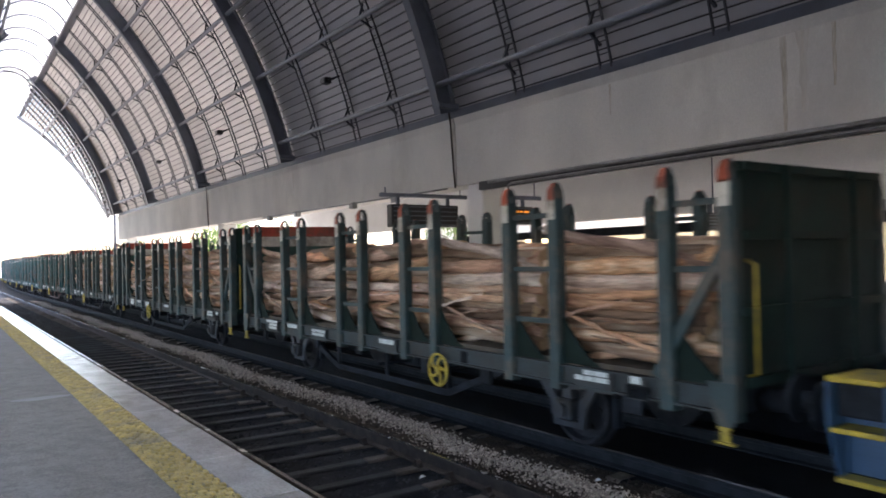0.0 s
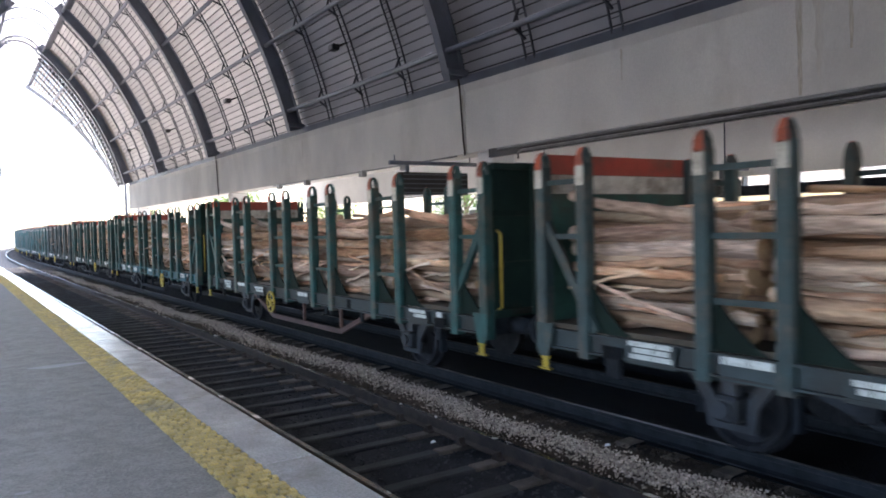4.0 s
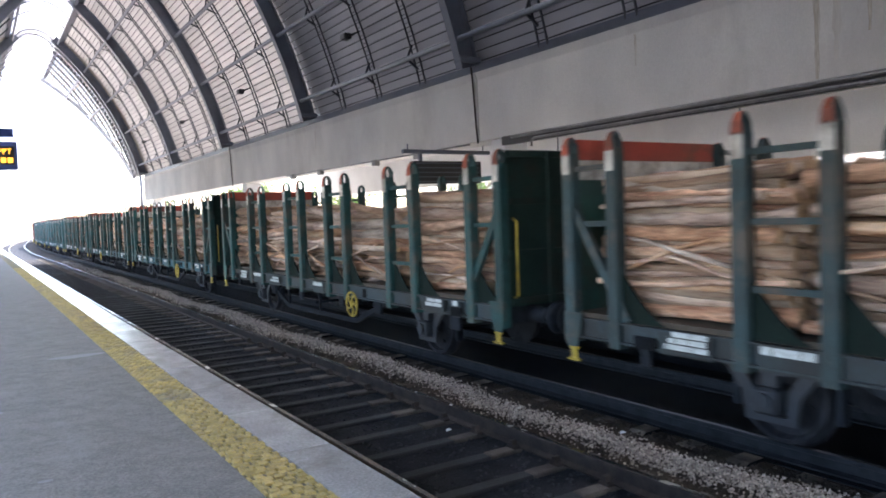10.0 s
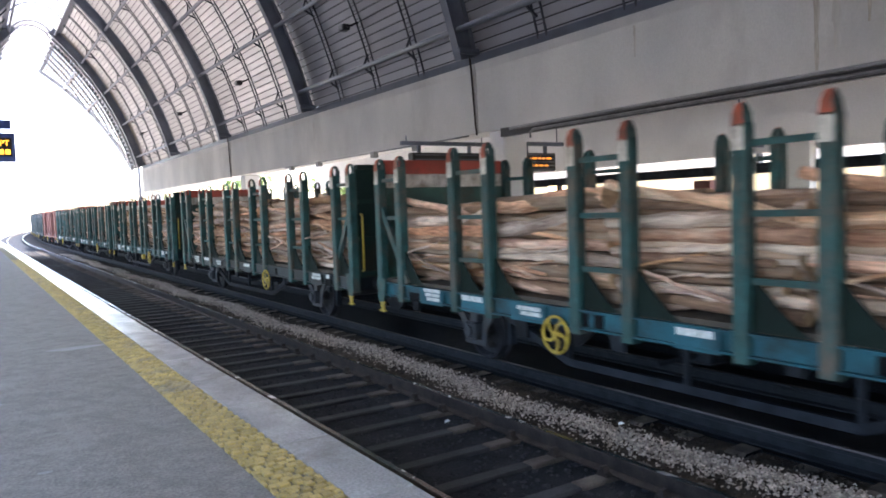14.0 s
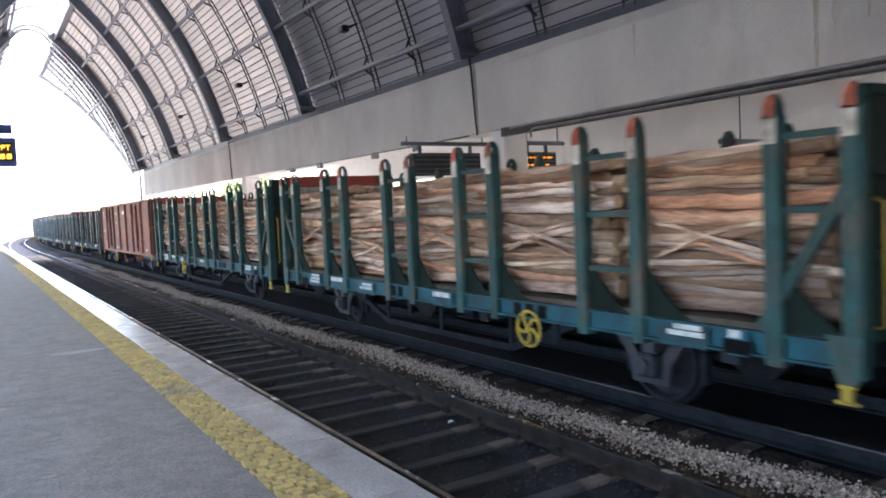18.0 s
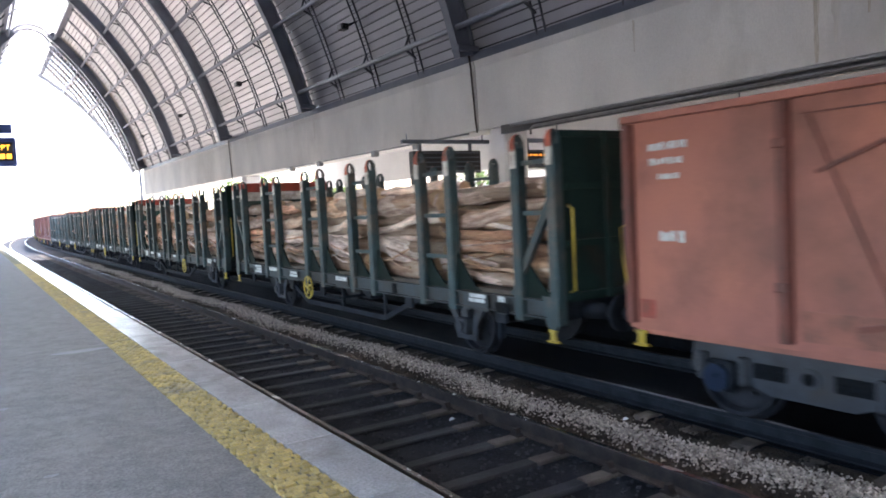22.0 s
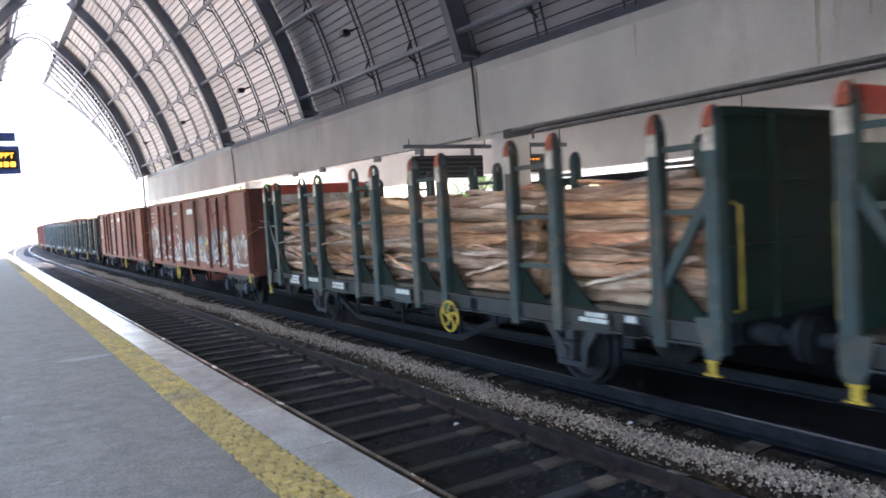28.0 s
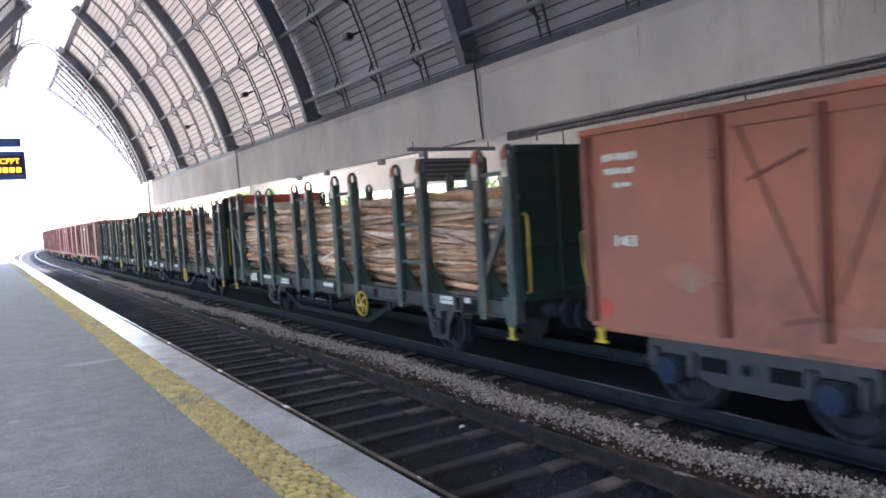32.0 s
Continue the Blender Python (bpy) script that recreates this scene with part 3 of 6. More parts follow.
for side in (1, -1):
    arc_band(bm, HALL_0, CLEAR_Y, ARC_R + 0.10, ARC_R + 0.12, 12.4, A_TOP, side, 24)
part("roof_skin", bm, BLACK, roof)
# dark strips added outside the translucent slats block daylight and darken their joints
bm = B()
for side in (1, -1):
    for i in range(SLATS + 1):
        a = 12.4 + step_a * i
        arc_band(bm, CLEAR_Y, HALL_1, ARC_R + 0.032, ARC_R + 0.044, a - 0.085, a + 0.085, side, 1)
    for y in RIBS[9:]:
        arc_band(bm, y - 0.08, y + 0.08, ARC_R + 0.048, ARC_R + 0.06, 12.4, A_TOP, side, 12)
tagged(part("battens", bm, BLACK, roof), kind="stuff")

# skylight along the crown
sx, sz = arc(A_TOP, ARC_R)
SKY_W = sx - AXIS_X
skylight = tagged(new("skylight"), "frosted white barrel skylight along the crown of the vault", "skylight", kind="structure")


def crown(bm, y0, y1, t0, t1, n=12):
    h = 1.05
    rr = (SKY_W ** 2 + h * h) / (2 * h)
    am = math.asin(min(1, SKY_W / rr))
    rings = []
    for i in range(n + 1):
        a = -am + 2 * am * i / n
        pts = []
        for r in (rr + t0, rr + t1):
            pts.append((AXIS_X + r * math.sin(a), sz + h - rr + r * math.cos(a)))
        rings.append([bm.verts.new(p) for p in ((pts[0][0], y0, pts[0][1]), (pts[0][0], y1, pts[0][1]), (pts[1][0], y1, pts[1][1]), (pts[1][0], y0, pts[1][1]))])
    for r, q in zip(rings, rings[1:]):
        for i in range(4):
            j = (i + 1) % 4
            bm.faces.new((r[i], r[j], q[j], q[i]))
    bm.faces.new(rings[0][::-1])
    bm.faces.new(rings[-1])
    return bm


for y0, y1 in zip(RIBS, RIBS[1:]):
    for f in range(4):
        ya, yb = y0 + (y1 - y0) * f / 4, y0 + (y1 - y0) * (f + 1) / 4
        part("pane", crown(B(), ya + 0.03, yb - 0.03, 0.0, 0.02), FROST, skylight)
        part("glazing_bar", crown(B(), ya - 0.035, ya + 0.035, -0.08, 0.0), STEEL, skylight)
for s in (-1, 1):
    x = AXIS_X + s * SKY_W
    part("curb", bm_box(B(), x - 0.12, x + 0.12, HALL_0, HALL_1, sz - 0.22, sz + 0.02), STEEL, skylight)

# skylight and slats run on past the last rib, cut off on the slant
def rake(a):
    return HALL_1 + 3.7 + (a - 14.0) * 0.33


END_Y = rake(A_TOP)
for k in range(3):
    ya, yb = HALL_1 + (END_Y - HALL_1) * k / 3, HALL_1 + (END_Y - HALL_1) * (k + 1) / 3
    part("pane", crown(B(), ya + 0.03, yb - 0.03, 0.0, 0.02), FROST, skylight)
    part("glazing_bar", crown(B(), yb - 0.028, yb + 0.028, -0.06, 0.0), STEEL, skylight)
for s in (-1, 1):
    x = AXIS_X + s * SKY_W
    part("curb", bm_box(B(), x - 0.12, x + 0.12, HALL_1 + 0.01, END_Y, sz - 0.22, sz + 0.02), STEEL, skylight)
gable = tagged(new("end_arch"), "steel lattice end arch with raked brown slats at the open end of the hall", "end arch", kind="structure")
for side in (1, -1):
    bm = B()
    y0, y1 = HALL_1 + 1.0, HALL_1 + 2.3
    for y in (y0, y1):
        arc_band(bm, y - 0.07, y + 0.07, ARC_R - 0.60, ARC_R - 0.42, A_LOW, A_TOP, side)
    for i in range(34):
        a = A_LOW + (A_TOP - A_LOW) * i / 34
        x, z = arc(a, ARC_R - 0.5, side)
        bm_bar(bm, (x, y0, z), (x, y1, z), 0.09, 0.09)
    part("lattice", bm, PALE_STEEL, gable)
    part("end_panel", arc_band(B(), HALL_1 - 0.2, HALL_1 + 2.2, ARC_R + 0.02, ARC_R + 0.05, A_LOW, A_TOP, side), BRASS_WOOD, gable)
    for i in range(40):
        a = A_LOW + (A_TOP - A_LOW) * i / 40
        (x, z), (u, v) = arc(a, ARC_R - 0.06, side), arc(a + 0.66, ARC_R - 0.06, side)
        ye = rake(a)
        bm = B()
        vs = [bm.verts.new(p) for p in ((x, HALL_1 - 0.2, z), (u, HALL_1 - 0.2, v), (u, ye, v), (x, ye, z))]
        vt = [bm.verts.new(p.co + Vector((0.02 * side, 0, 0.02))) for p in vs]
        bm.faces.new(vs)
        bm.faces.new(vt[::-1])
        for k in range(4):
            bm.faces.new((vs[k], vt[k], vt[(k + 1) % 4], vs[(k + 1) % 4]))
        part("brown_slat", bm, BRASS_WOOD, gable)
    bm = B()
    for i in range(5):
        y = HALL_1 + 3.0 + 1.6 * i
        a0 = max(A_LOW, 14.0 + (y - HALL_1 - 3.7) / 0.33)
        if a0 < A_TOP - 1:
            arc_band(bm, y, y + 0.07, ARC_R - 0.34, ARC_R - 0.24, a0, A_TOP, side)
    part("end_hoop", bm, PALE_STEEL, gable)
    bm = B()
    n = 24
    for i in range(n):
        a, b = A_LOW + (A_TOP - A_LOW) * i / n, A_LOW + (A_TOP - A_LOW) * (i + 1) / n
        p, q = arc(a, ARC_R - 0.3, side), arc(b, ARC_R - 0.3, side)
        bm_bar(bm, (p[0], rake(a), p[1]), (q[0], rake(b), q[1]), 0.16, 0.30)
    part("end_trim", bm, PALE_STEEL, gable)
    for a in (15.8, 23.1, 30.4, 37.7):
        x, z = arc(a, ARC_R - 0.45, side)
        part("end_purlin", bm_bar(B(), (x, HALL_1, z), (x, rake(a), z), 0.12, 0.12), PALE_STEEL, gable)

# the lattice goes on across the crown under the skylight
bm = B()
for y in (HALL_1 + 1.0, HALL_1 + 2.3):
    crown(bm, y - 0.06, y + 0.06, -0.42, -0.28, 16)
h = 1.05
rr = (SKY_W ** 2 + h * h) / (2 * h)
for i in range(9):
    a = math.asin(SKY_W / rr) * (i - 4) / 4
    x, z = AXIS_X + (rr - 0.35) * math.sin(a), sz + h - rr + (rr - 0.35) * math.cos(a)
    bm_bar(bm, (x, HALL_1 + 1.0, z), (x, HALL_1 + 2.3, z), 0.07, 0.07)
part("crown_lattice", bm, PALE_STEEL, gable)

# ---- rolling stock ----
POSTS = (0.0, 0.70, 2.30, 3.15, 4.87, 5.70, 7.10, 7.93, 9.65, 10.50, 12.10, 12.80)
HALF = 6.4
SIDE = 1.44                          # outer face of the posts from the wagon's centre line
TOP = 3.16                           # posts over the rail
SOLE0, SOLE1 = 0.81, 1.04


def put(name, me, parent, m, label=""):
    ob = new(name, me)
    ob.parent = parent
    ob.matrix_basis = m
    if label:
        ob["label"] = label
    return ob


def wheelset_mesh():
    bm = B()
    bm_tube(bm, [(-1.05, 0, 0), (1.05, 0, 0)], 0.075, 10)
    for s in (-1, 1):
        prof = [(0.80, 0.10), (0.80, 0.40), (0.79, 0.50), (0.815, 0.50), (0.82, 0.465), (0.93, 0.455), (0.935, 0.41), (0.86, 0.38), (0.875, 0.12), (0.94, 0.09)]
        rings = [[bm.verts.new((s * x, r * math.cos(a), r * math.sin(a))) for a in (2 * math.pi * k / 24 for k in range(24))] for x, r in prof]
        for p, q in zip(rings, rings[1:]):
            for k in range(24):
                f = bm.faces.new((p[k], p[(k + 1) % 24], q[(k + 1) % 24], q[k]))
        for k in range(6):
            a = 2 * math.pi * k / 6
            bm_tube(bm, [(s * 0.87, 0.26 * math.cos(a), 0.26 * math.sin(a)), (s * 0.89, 0.26 * math.cos(a), 0.26 * math.sin(a))], 0.03, 6)
    return mesh_of("wheelset", bm, WHEEL)


WHEELSET = wheelset_mesh()
AXLE_H = 0.46


def axlebox_mesh():
    """Axle box on one side, built for x > 0."""
    bm = B()
    bm_box(bm, 1.02, 1.24, -0.13, 0.13, -0.13, 0.13, 0.03)
    bm_tube(bm, [(1.23, 0, 0), (1.28, 0, 0)], 0.085, 10)
    return mesh_of("axle_box", bm, BOGIE)


def spring_mesh():
    bm = B()
    o = [(-0.62, 0.36), (-0.5, 0.31), (-0.3, 0.27), (-0.08, 0.24), (-0.08, 0.13), (0.08, 0.13), (0.08, 0.24), (0.3, 0.27), (0.5, 0.31), (0.62, 0.36), (0.62, 0.39), (0.3, 0.40), (-0.3, 0.40), (-0.62, 0.39)]
    bm_prism(bm, o, 1.05, 1.15)
    return mesh_of("leaf_spring", bm, BOGIE)


def horn_mesh():
    bm = B()
    o = [(-0.62, 0.44), (-0.30, 0.04), (-0.26, -0.22), (0.26, -0.22), (0.30, 0.04), (0.62, 0.44), (0.44, 0.44), (0.18, 0.10), (0.16, -0.15), (-0.16, -0.15), (-0.18, 0.10), (-0.44, 0.44)]
    bm_prism(bm, o, 1.10, 1.13)
    return mesh_of("horn_guide", bm, BOGIE)


def buffer_mesh():
    bm = B()
    bm_tube(bm, [(0, 0.0, 0), (0, 0.36, 0)], [0.13, 0.10], 12)
    bm_tube(bm, [(0, 0.36, 0), (0, 0.58, 0)], 0.075, 10)
    bm_tube(bm, [(0, 0.56, 0), (0, 0.60, 0), (0, 0.62, 0)], [0.22, 0.225, 0.18], 16)
    return mesh_of("buffer", bm, UNDER)


def handwheel_mesh(r=0.225):
    bm = B()
    n = 24
    rings = []
    for i in range(n):
        a = 2 * math.pi * i / n
        rings.append([bm.verts.new((0.019 * math.sin(b), (r + 0.019 * math.cos(b)) * math.cos(a), (r + 0.019 * math.cos(b)) * math.sin(a))) for b in (2 * math.pi * k / 6 for k in range(6))])
    for i in range(n):
        for k in range(6):
            bm.faces.new((rings[i][k], rings[i][(k + 1) % 6], rings[(i + 1) % n][(k + 1) % 6], rings[(i + 1) % n][k]))
    return mesh_of("handwheel", bm, YELLOW)


def spoke_mesh(r=0.225):
    """One curved spoke, as a bent flat bar."""
    bm = B()
    left, right = [], []
    for j in range(6):
        u = j / 5
        b = 0.75 * u * u
        c = Vector((0, r * u * math.cos(b), r * u * math.sin(b)))
        d = Vector((0, -math.sin(b + 0.5 * u), math.cos(b + 0.5 * u))) * 0.018
        left.append([bm.verts.new(c + d + Vector((e, 0, 0))) for e in (-0.008, 0.008)])
        right.append([bm.verts.new(c - d + Vector((e, 0, 0))) for e in (-0.008, 0.008)])
    for j in range(5):
        for q in ((left[j][0], left[j + 1][0], right[j + 1][0], right[j][0]), (left[j][1], right[j][1], right[j + 1][1], left[j + 1][1]),
                  (left[j][0], left[j][1], left[j + 1][1], left[j + 1][0]), (right[j][0], right[j + 1][0], right[j + 1][1], right[j][1])):
            bm.faces.new(q)
    return mesh_of("spoke", bm, YELLOW)


SPOKE = spoke_mesh()
HUB = mesh_of("hub", bm_tube(B(), [(-0.03, 0, 0), (0.05, 0, 0)], 0.045, 10), YELLOW)
SPINDLE = mesh_of("spindle", bm_tube(B(), [(0.05, 0, 0), (0.5, 0, 0)], 0.025, 8), UNDER)


def handwheel(parent, y, z, turn):
    hw = put("handwheel", HANDWHEEL, parent, pose(-SIDE - 0.02, y, z), "yellow spoked brake handwheel")
    for k in range(5):
        put("spoke", SPOKE, hw, pose(0, 0, 0, 72 * k + turn))
    put("hub", HUB, hw, pose(0, 0, 0))
    put("spindle", SPINDLE, hw, pose(0, 0, 0), "dark steel spindle")


def step_mesh():
    bm = B()
    bm_box(bm, -0.03, 0.03, -0.095, 0.095, 0.0, 0.025, 0.006)
    bm_box(bm, -0.02, 0.02, -0.045, 0.045, 0.022, 0.15, 0.01)
    bm_box(bm, -0.025, 0.025, -0.065, 0.065, 0.135, 0.17, 0.006)
    return mesh_of("shunter_step", bm, YELLOW)


AXLE_BOX, SPRING, HORN = axlebox_mesh(), spring_mesh(), horn_mesh()
BUFFER, HANDWHEEL, STEP = buffer_mesh(), handwheel_mesh(), step_mesh()


def post_mesh(paint, s):
    """A stake that ends in a rounded eye; its outer face has an orange tip over a white band. s: the side it stands on."""
    bm = B()
    w, zb = 0.085, TOP - 0.20
    x0, x1 = (SIDE - 0.16, SIDE) if s > 0 else (-SIDE, -SIDE + 0.16)
    xm = (x0 + x1) / 2
    c = 0.02
    foot = [(x0, -w + c), (x0 + c, -w), (x1 - c, -w), (x1, -w + c), (x1, w - c), (x1 - c, w), (x0 + c, w), (x0, w - c)]
    rings = [[bm.verts.new((x, y, z)) for x, y in foot] for z in (0.75, TOP - 0.44, zb)]
    outer = 3 if s > 0 else 7
    for k, (p, q) in enumerate(zip(rings, rings[1:])):
        for i in range(8):
            f = bm.faces.new((p[i], p[(i + 1) % 8], q[(i + 1) % 8], q[i]))
            f.material_index = 1 if k == 1 and i in (outer, outer - 1) else 0
    bm.faces.new(rings[0][::-1])
    bm.faces.new(rings[-1])
    rim = [(x0, zb - 0.02), (xm, zb - 0.02), (x1, zb - 0.02), (x1, TOP - 0.10), (x1 - 0.035, TOP - 0.02), (xm, TOP), (x0 + 0.035, TOP - 0.02), (x0, TOP - 0.10)]
    eye = [(x0 + 0.034, zb + 0.012), (xm, zb + 0.012), (x1 - 0.034, zb + 0.012), (x1 - 0.034, TOP - 0.10), (x1 - 0.055, TOP - 0.045), (xm, TOP - 0.035), (x0 + 0.055, TOP - 0.045), (x0 + 0.034, TOP - 0.10)]
    thick = lambda z: 0.066 - 0.036 * max(0.0, (z - zb) / 0.20) ** 1.4
    ro, ri = ([[bm.verts.new((x, k * thick(z), z)) for x, z in pts] for k in (-1, 1)] for pts in (rim, eye))
    for i in range(8):
        j = (i + 1) % 8
        for k in (0, 1):
            bm.faces.new((ro[k][i], ro[k][j], ri[k][j], ri[k][i]))
        bm.faces.new((ri[0][i], ri[0][j], ri[1][j], ri[1][i]))
        f = bm.faces.new((ro[0][i], ro[0][j], ro[1][j], ro[1][i]))
        mid = (rim[i][0] + rim[j][0]) / 2
        if (mid - xm) * s > 0.01 or i in (4, 5):
            f.material_index = 2
    return mesh_of("stake", bm, [paint, WHITE_PAINT, ORANGE])


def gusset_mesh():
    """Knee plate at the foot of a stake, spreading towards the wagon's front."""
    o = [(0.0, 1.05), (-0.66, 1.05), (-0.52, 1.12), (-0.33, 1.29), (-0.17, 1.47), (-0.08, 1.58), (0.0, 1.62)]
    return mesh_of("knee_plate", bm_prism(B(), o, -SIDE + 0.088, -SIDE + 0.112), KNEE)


class Paint:
    def __init__(self, colour, stake):
        self.c, self.bar = colour, stake
        self.stake = {s: post_mesh(stake, s) for s in (-1, 1)}
        self.knee = gusset_mesh()


LIVERIES = (Paint(GREEN_SOLE, GREEN), Paint(TEAL, TEAL_STAKE), Paint(GREEN_SOLE, TEAL_STAKE))


def log_wagon(livery, wheel_end, rng, rusty=False):
    """A two-axle stake wagon. Local y runs back along the train, z up from the rail, the origin is under its middle."""
    paint = livery.c
    w = tagged(new("log_wagon"), ("teal", "dark green", "grimy teal-green")[1 if livery is LIVERIES[0] else 0 if livery is LIVERIES[1] else 2] + " two-axle stake wagon with orange-tipped stakes", "freight wagon", group="wagons of the timber train")
    for s in (-1, 1):
        bm = B()
        x = s * (SIDE - 0.09)
        o = [(x, SOLE0), (x + s * 0.075, SOLE0), (x + s * 0.075, SOLE0 + 0.02), (x + s * 0.02, SOLE0 + 0.025), (x + s * 0.02, SOLE1 - 0.025), (x + s * 0.075, SOLE1 - 0.02), (x + s * 0.075, SOLE1), (x, SOLE1)]
        bm_prism(bm, o, -HALF, HALF, "y")
        part("sole_bar", bm, paint, w)
    bm = B()
    bm_box(bm, -SIDE + 0.10, SIDE - 0.10, -HALF, HALF, SOLE1 + 0.004, SOLE1 + 0.06)
    part("deck", bm, PLANK, w)
    for s in (-1, 1):
        for i, y in enumerate(POSTS):
            st = put("stake", livery.stake[s], w, pose(0, y - HALF, 0))
            if s < 0 and 0 < i < 11:
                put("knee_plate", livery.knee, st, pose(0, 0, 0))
        for a, b in ((2, 3), (4, 5), (6, 7), (8, 9), (0, 1), (10, 11)):
            for z in (1.52, 2.14, 2.78):
                if (a in (0, 10) and z < 1.6) or (s > 0 and z < 2.5):
                    continue
                bm = B()
                bm_bar(bm, (s * (SIDE - 0.09), POSTS[a] - HALF + 0.07, z), (s * (SIDE - 0.09), POSTS[b] - HALF - 0.07, z), 0.05, 0.06)
                part("cross_bar", bm, livery.bar, w)
        for e in (-1, 1):
            bm = B()
            bm_bar(bm, (s * (SIDE - 0.08), e * (HALF - 0.86), 1.06), (s * (SIDE - 0.08), e * (HALF - 0.06), 2.30), 0.07, 0.11)
            part("diagonal_brace", bm, livery.bar, w)
            put("buffer", BUFFER, w, pose(s * 0.875, e * HALF, 0.90, 0, 0, 0 if e > 0 else 180))
            if s > 0:
                continue
            bm = B()
            o = [(e * (HALF + 0.09), 1.10), (e * (HALF + 0.08), 0.78), (e * (HALF + 0.03), 0.69), (e * (HALF - 0.10), 0.69), (e * (HALF - 0.15), 0.80), (e * (HALF - 0.22), 1.10)]
            x = s * (SIDE - 0.01)
            bm_prism(bm, o, x - 0.012, x + 0.012)
            part("corner_plate", bm, livery.bar, w)
            put("shunter_step", STEP, w, pose(s * (SIDE - 0.02), e * (HALF - 0.05), 0.53), "bright yellow step bracket")
    for e in (-1, 1):
        y = e * (HALF + 0.02)
        bm = B()
        bm_box(bm, -SIDE + 0.16, SIDE - 0.16, min(y, y + e * 0.03), max(y, y + e * 0.03), 1.02, TOP - 0.02)
        bulk = part("bulkhead", bm, DARK_GREEN, w, "tall dark green end wall")
        for z in (1.10, 1.75, 2.45, TOP - 0.07):
            bm = B()
            bm_box(bm, -SIDE + 0.16, SIDE - 0.16, min(y + e * 0.034, y + e * 0.10), max(y + e * 0.034, y + e * 0.10), z - 0.04, z + 0.04)
            part("stiffener", bm, DARK_GREEN, bulk)
        for x in (-0.62, 0.62):
            bm = B()
            bm_box(bm, x - 0.04, x + 0.04, min(y + e * 0.104, y + e * 0.15), max(y + e * 0.104, y + e * 0.15), 1.04, TOP - 0.04)
            part("stiffener", bm, DARK_GREEN, bulk)
        for z0, z1, m, nm in ((2.90, TOP - 0.02, RED_STRIPE, "red_stripe"), (2.66, 2.895, WHITE_PAINT, "white_stripe"), (1.05, 2.655, INNER_GREEN, "inner_lining")):
            bm = B()
            bm_box(bm, -SIDE + 0.17, SIDE - 0.17, min(y - e * 0.004, y - e * 0.012), max(y - e * 0.004, y - e * 0.012), z0, z1)
            part(nm, bm, m, bulk)
        bm = B()
        xx = -SIDE + 0.20
        bm_tube(bm, [(xx + 0.02, y + e * 0.06, 1.15), (xx, y + e * 0.16, 1.18), (xx, y + e * 0.16, 2.18), (xx + 0.02, y + e * 0.06, 2.22)], 0.018, 6)
        part("grab_rail", bm, YELLOW, w, "yellow grab rail")
        bm = B()
        bm_box(bm, -SIDE + 0.1, SIDE - 0.1, min(e * HALF, e * (HALF - 0.12)), max(e * HALF, e * (HALF - 0.12)), SOLE0 - 0.02, SOLE1)
        part("headstock", bm, UNDER, w)
        bm = B()
        bm_tube(bm, [(0, e * HALF, 0.86), (0, e * (HALF + 0.30), 0.84), (0.0, e * (HALF + 0.42), 0.70), (0, e * (HALF + 0.36), 0.52)], 0.045, 8)
        part("coupling", bm, UNDER, w)
        bm = B()
        bm_tube(bm, [(0.35, e * HALF, 0.8), (0.36, e * (HALF + 0.22), 0.62), (0.30, e * (HALF + 0.40), 0.45), (0.2, e * (HALF + 0.55), 0.55)], 0.03, 6)
        part("brake_hose", bm, BLACK, w)
    axles = []
    for y in (-4.0, 4.0):
        axles.append(put("wheelset", WHEELSET, w, pose(0, y, AXLE_H)))
        for s in (0, 180):
            put("axle_box", AXLE_BOX, w, pose(0, y, AXLE_H, 0, 0, s))
            put("leaf_spring", SPRING, w, pose(0, y, AXLE_H, 0, 0, s))
            put("horn_guide", HORN, w, pose(0, y, AXLE_H, 0, 0, s))
        for s in (-1,):
            for k in (-1, 1):
                part("brake_block", bm_box(B(), s * 0.85 - 0.05, s * 0.85 + 0.05, y + k * 0.53 - 0.035, y + k * 0.53 + 0.035, 0.28, 0.62), UNDER, w)
    for s in (-1, 1):
        bm = B()
        x = s * (SIDE - 0.13)
        pts = [(x, -3.0, SOLE0), (x, -1.75, 0.36), (x, 1.75, 0.36), (x, 3.0, SOLE0)]
        for p, q in zip(pts, pts[1:]):
            bm_bar(bm, p, q, 0.06, 0.09)
        for y in (-1.75, 0.0, 1.75):
            bm_bar(bm, (x, y, 0.36), (x, y, SOLE0), 0.05, 0.06)
        part("truss_rod", bm, TRUSS_RUST if rusty else UNDER, w, "sagging truss bar under the frame")
    bm = B()
    for x in (-0.75, 0.75):
        bm_box(bm, x - 0.07, x + 0.07, -HALF + 0.1, HALF - 0.1, SOLE0 + 0.02, SOLE1)
    for y in (-4.9, -3.1, -1.75, 0.0, 1.75, 3.1, 4.9):
        bm_box(bm, -SIDE + 0.14, SIDE - 0.14, y - 0.05, y + 0.05, SOLE0 + 0.04, SOLE1 - 0.01)
    part("underframe", bm, UNDER, w)
    bm = B()
    bm_tube(bm, [(0.35, -1.1, 0.62), (0.35, 0.1, 0.62)], 0.17, 12)
    part("air_tank", bm, UNDER, w)
    bm = B()
    bm_box(bm, -0.55, -0.2, 0.3, 0.75, 0.42, 0.74, 0.03)
    bm_bar(bm, (-1.2, 0.5, 0.52), (1.2, 0.5, 0.52), 0.05, 0.05)
    part("brake_gear", bm, UNDER, w)
    hy = wheel_end - HALF
    handwheel(w, hy, 0.70, rng.uniform(0, 72))
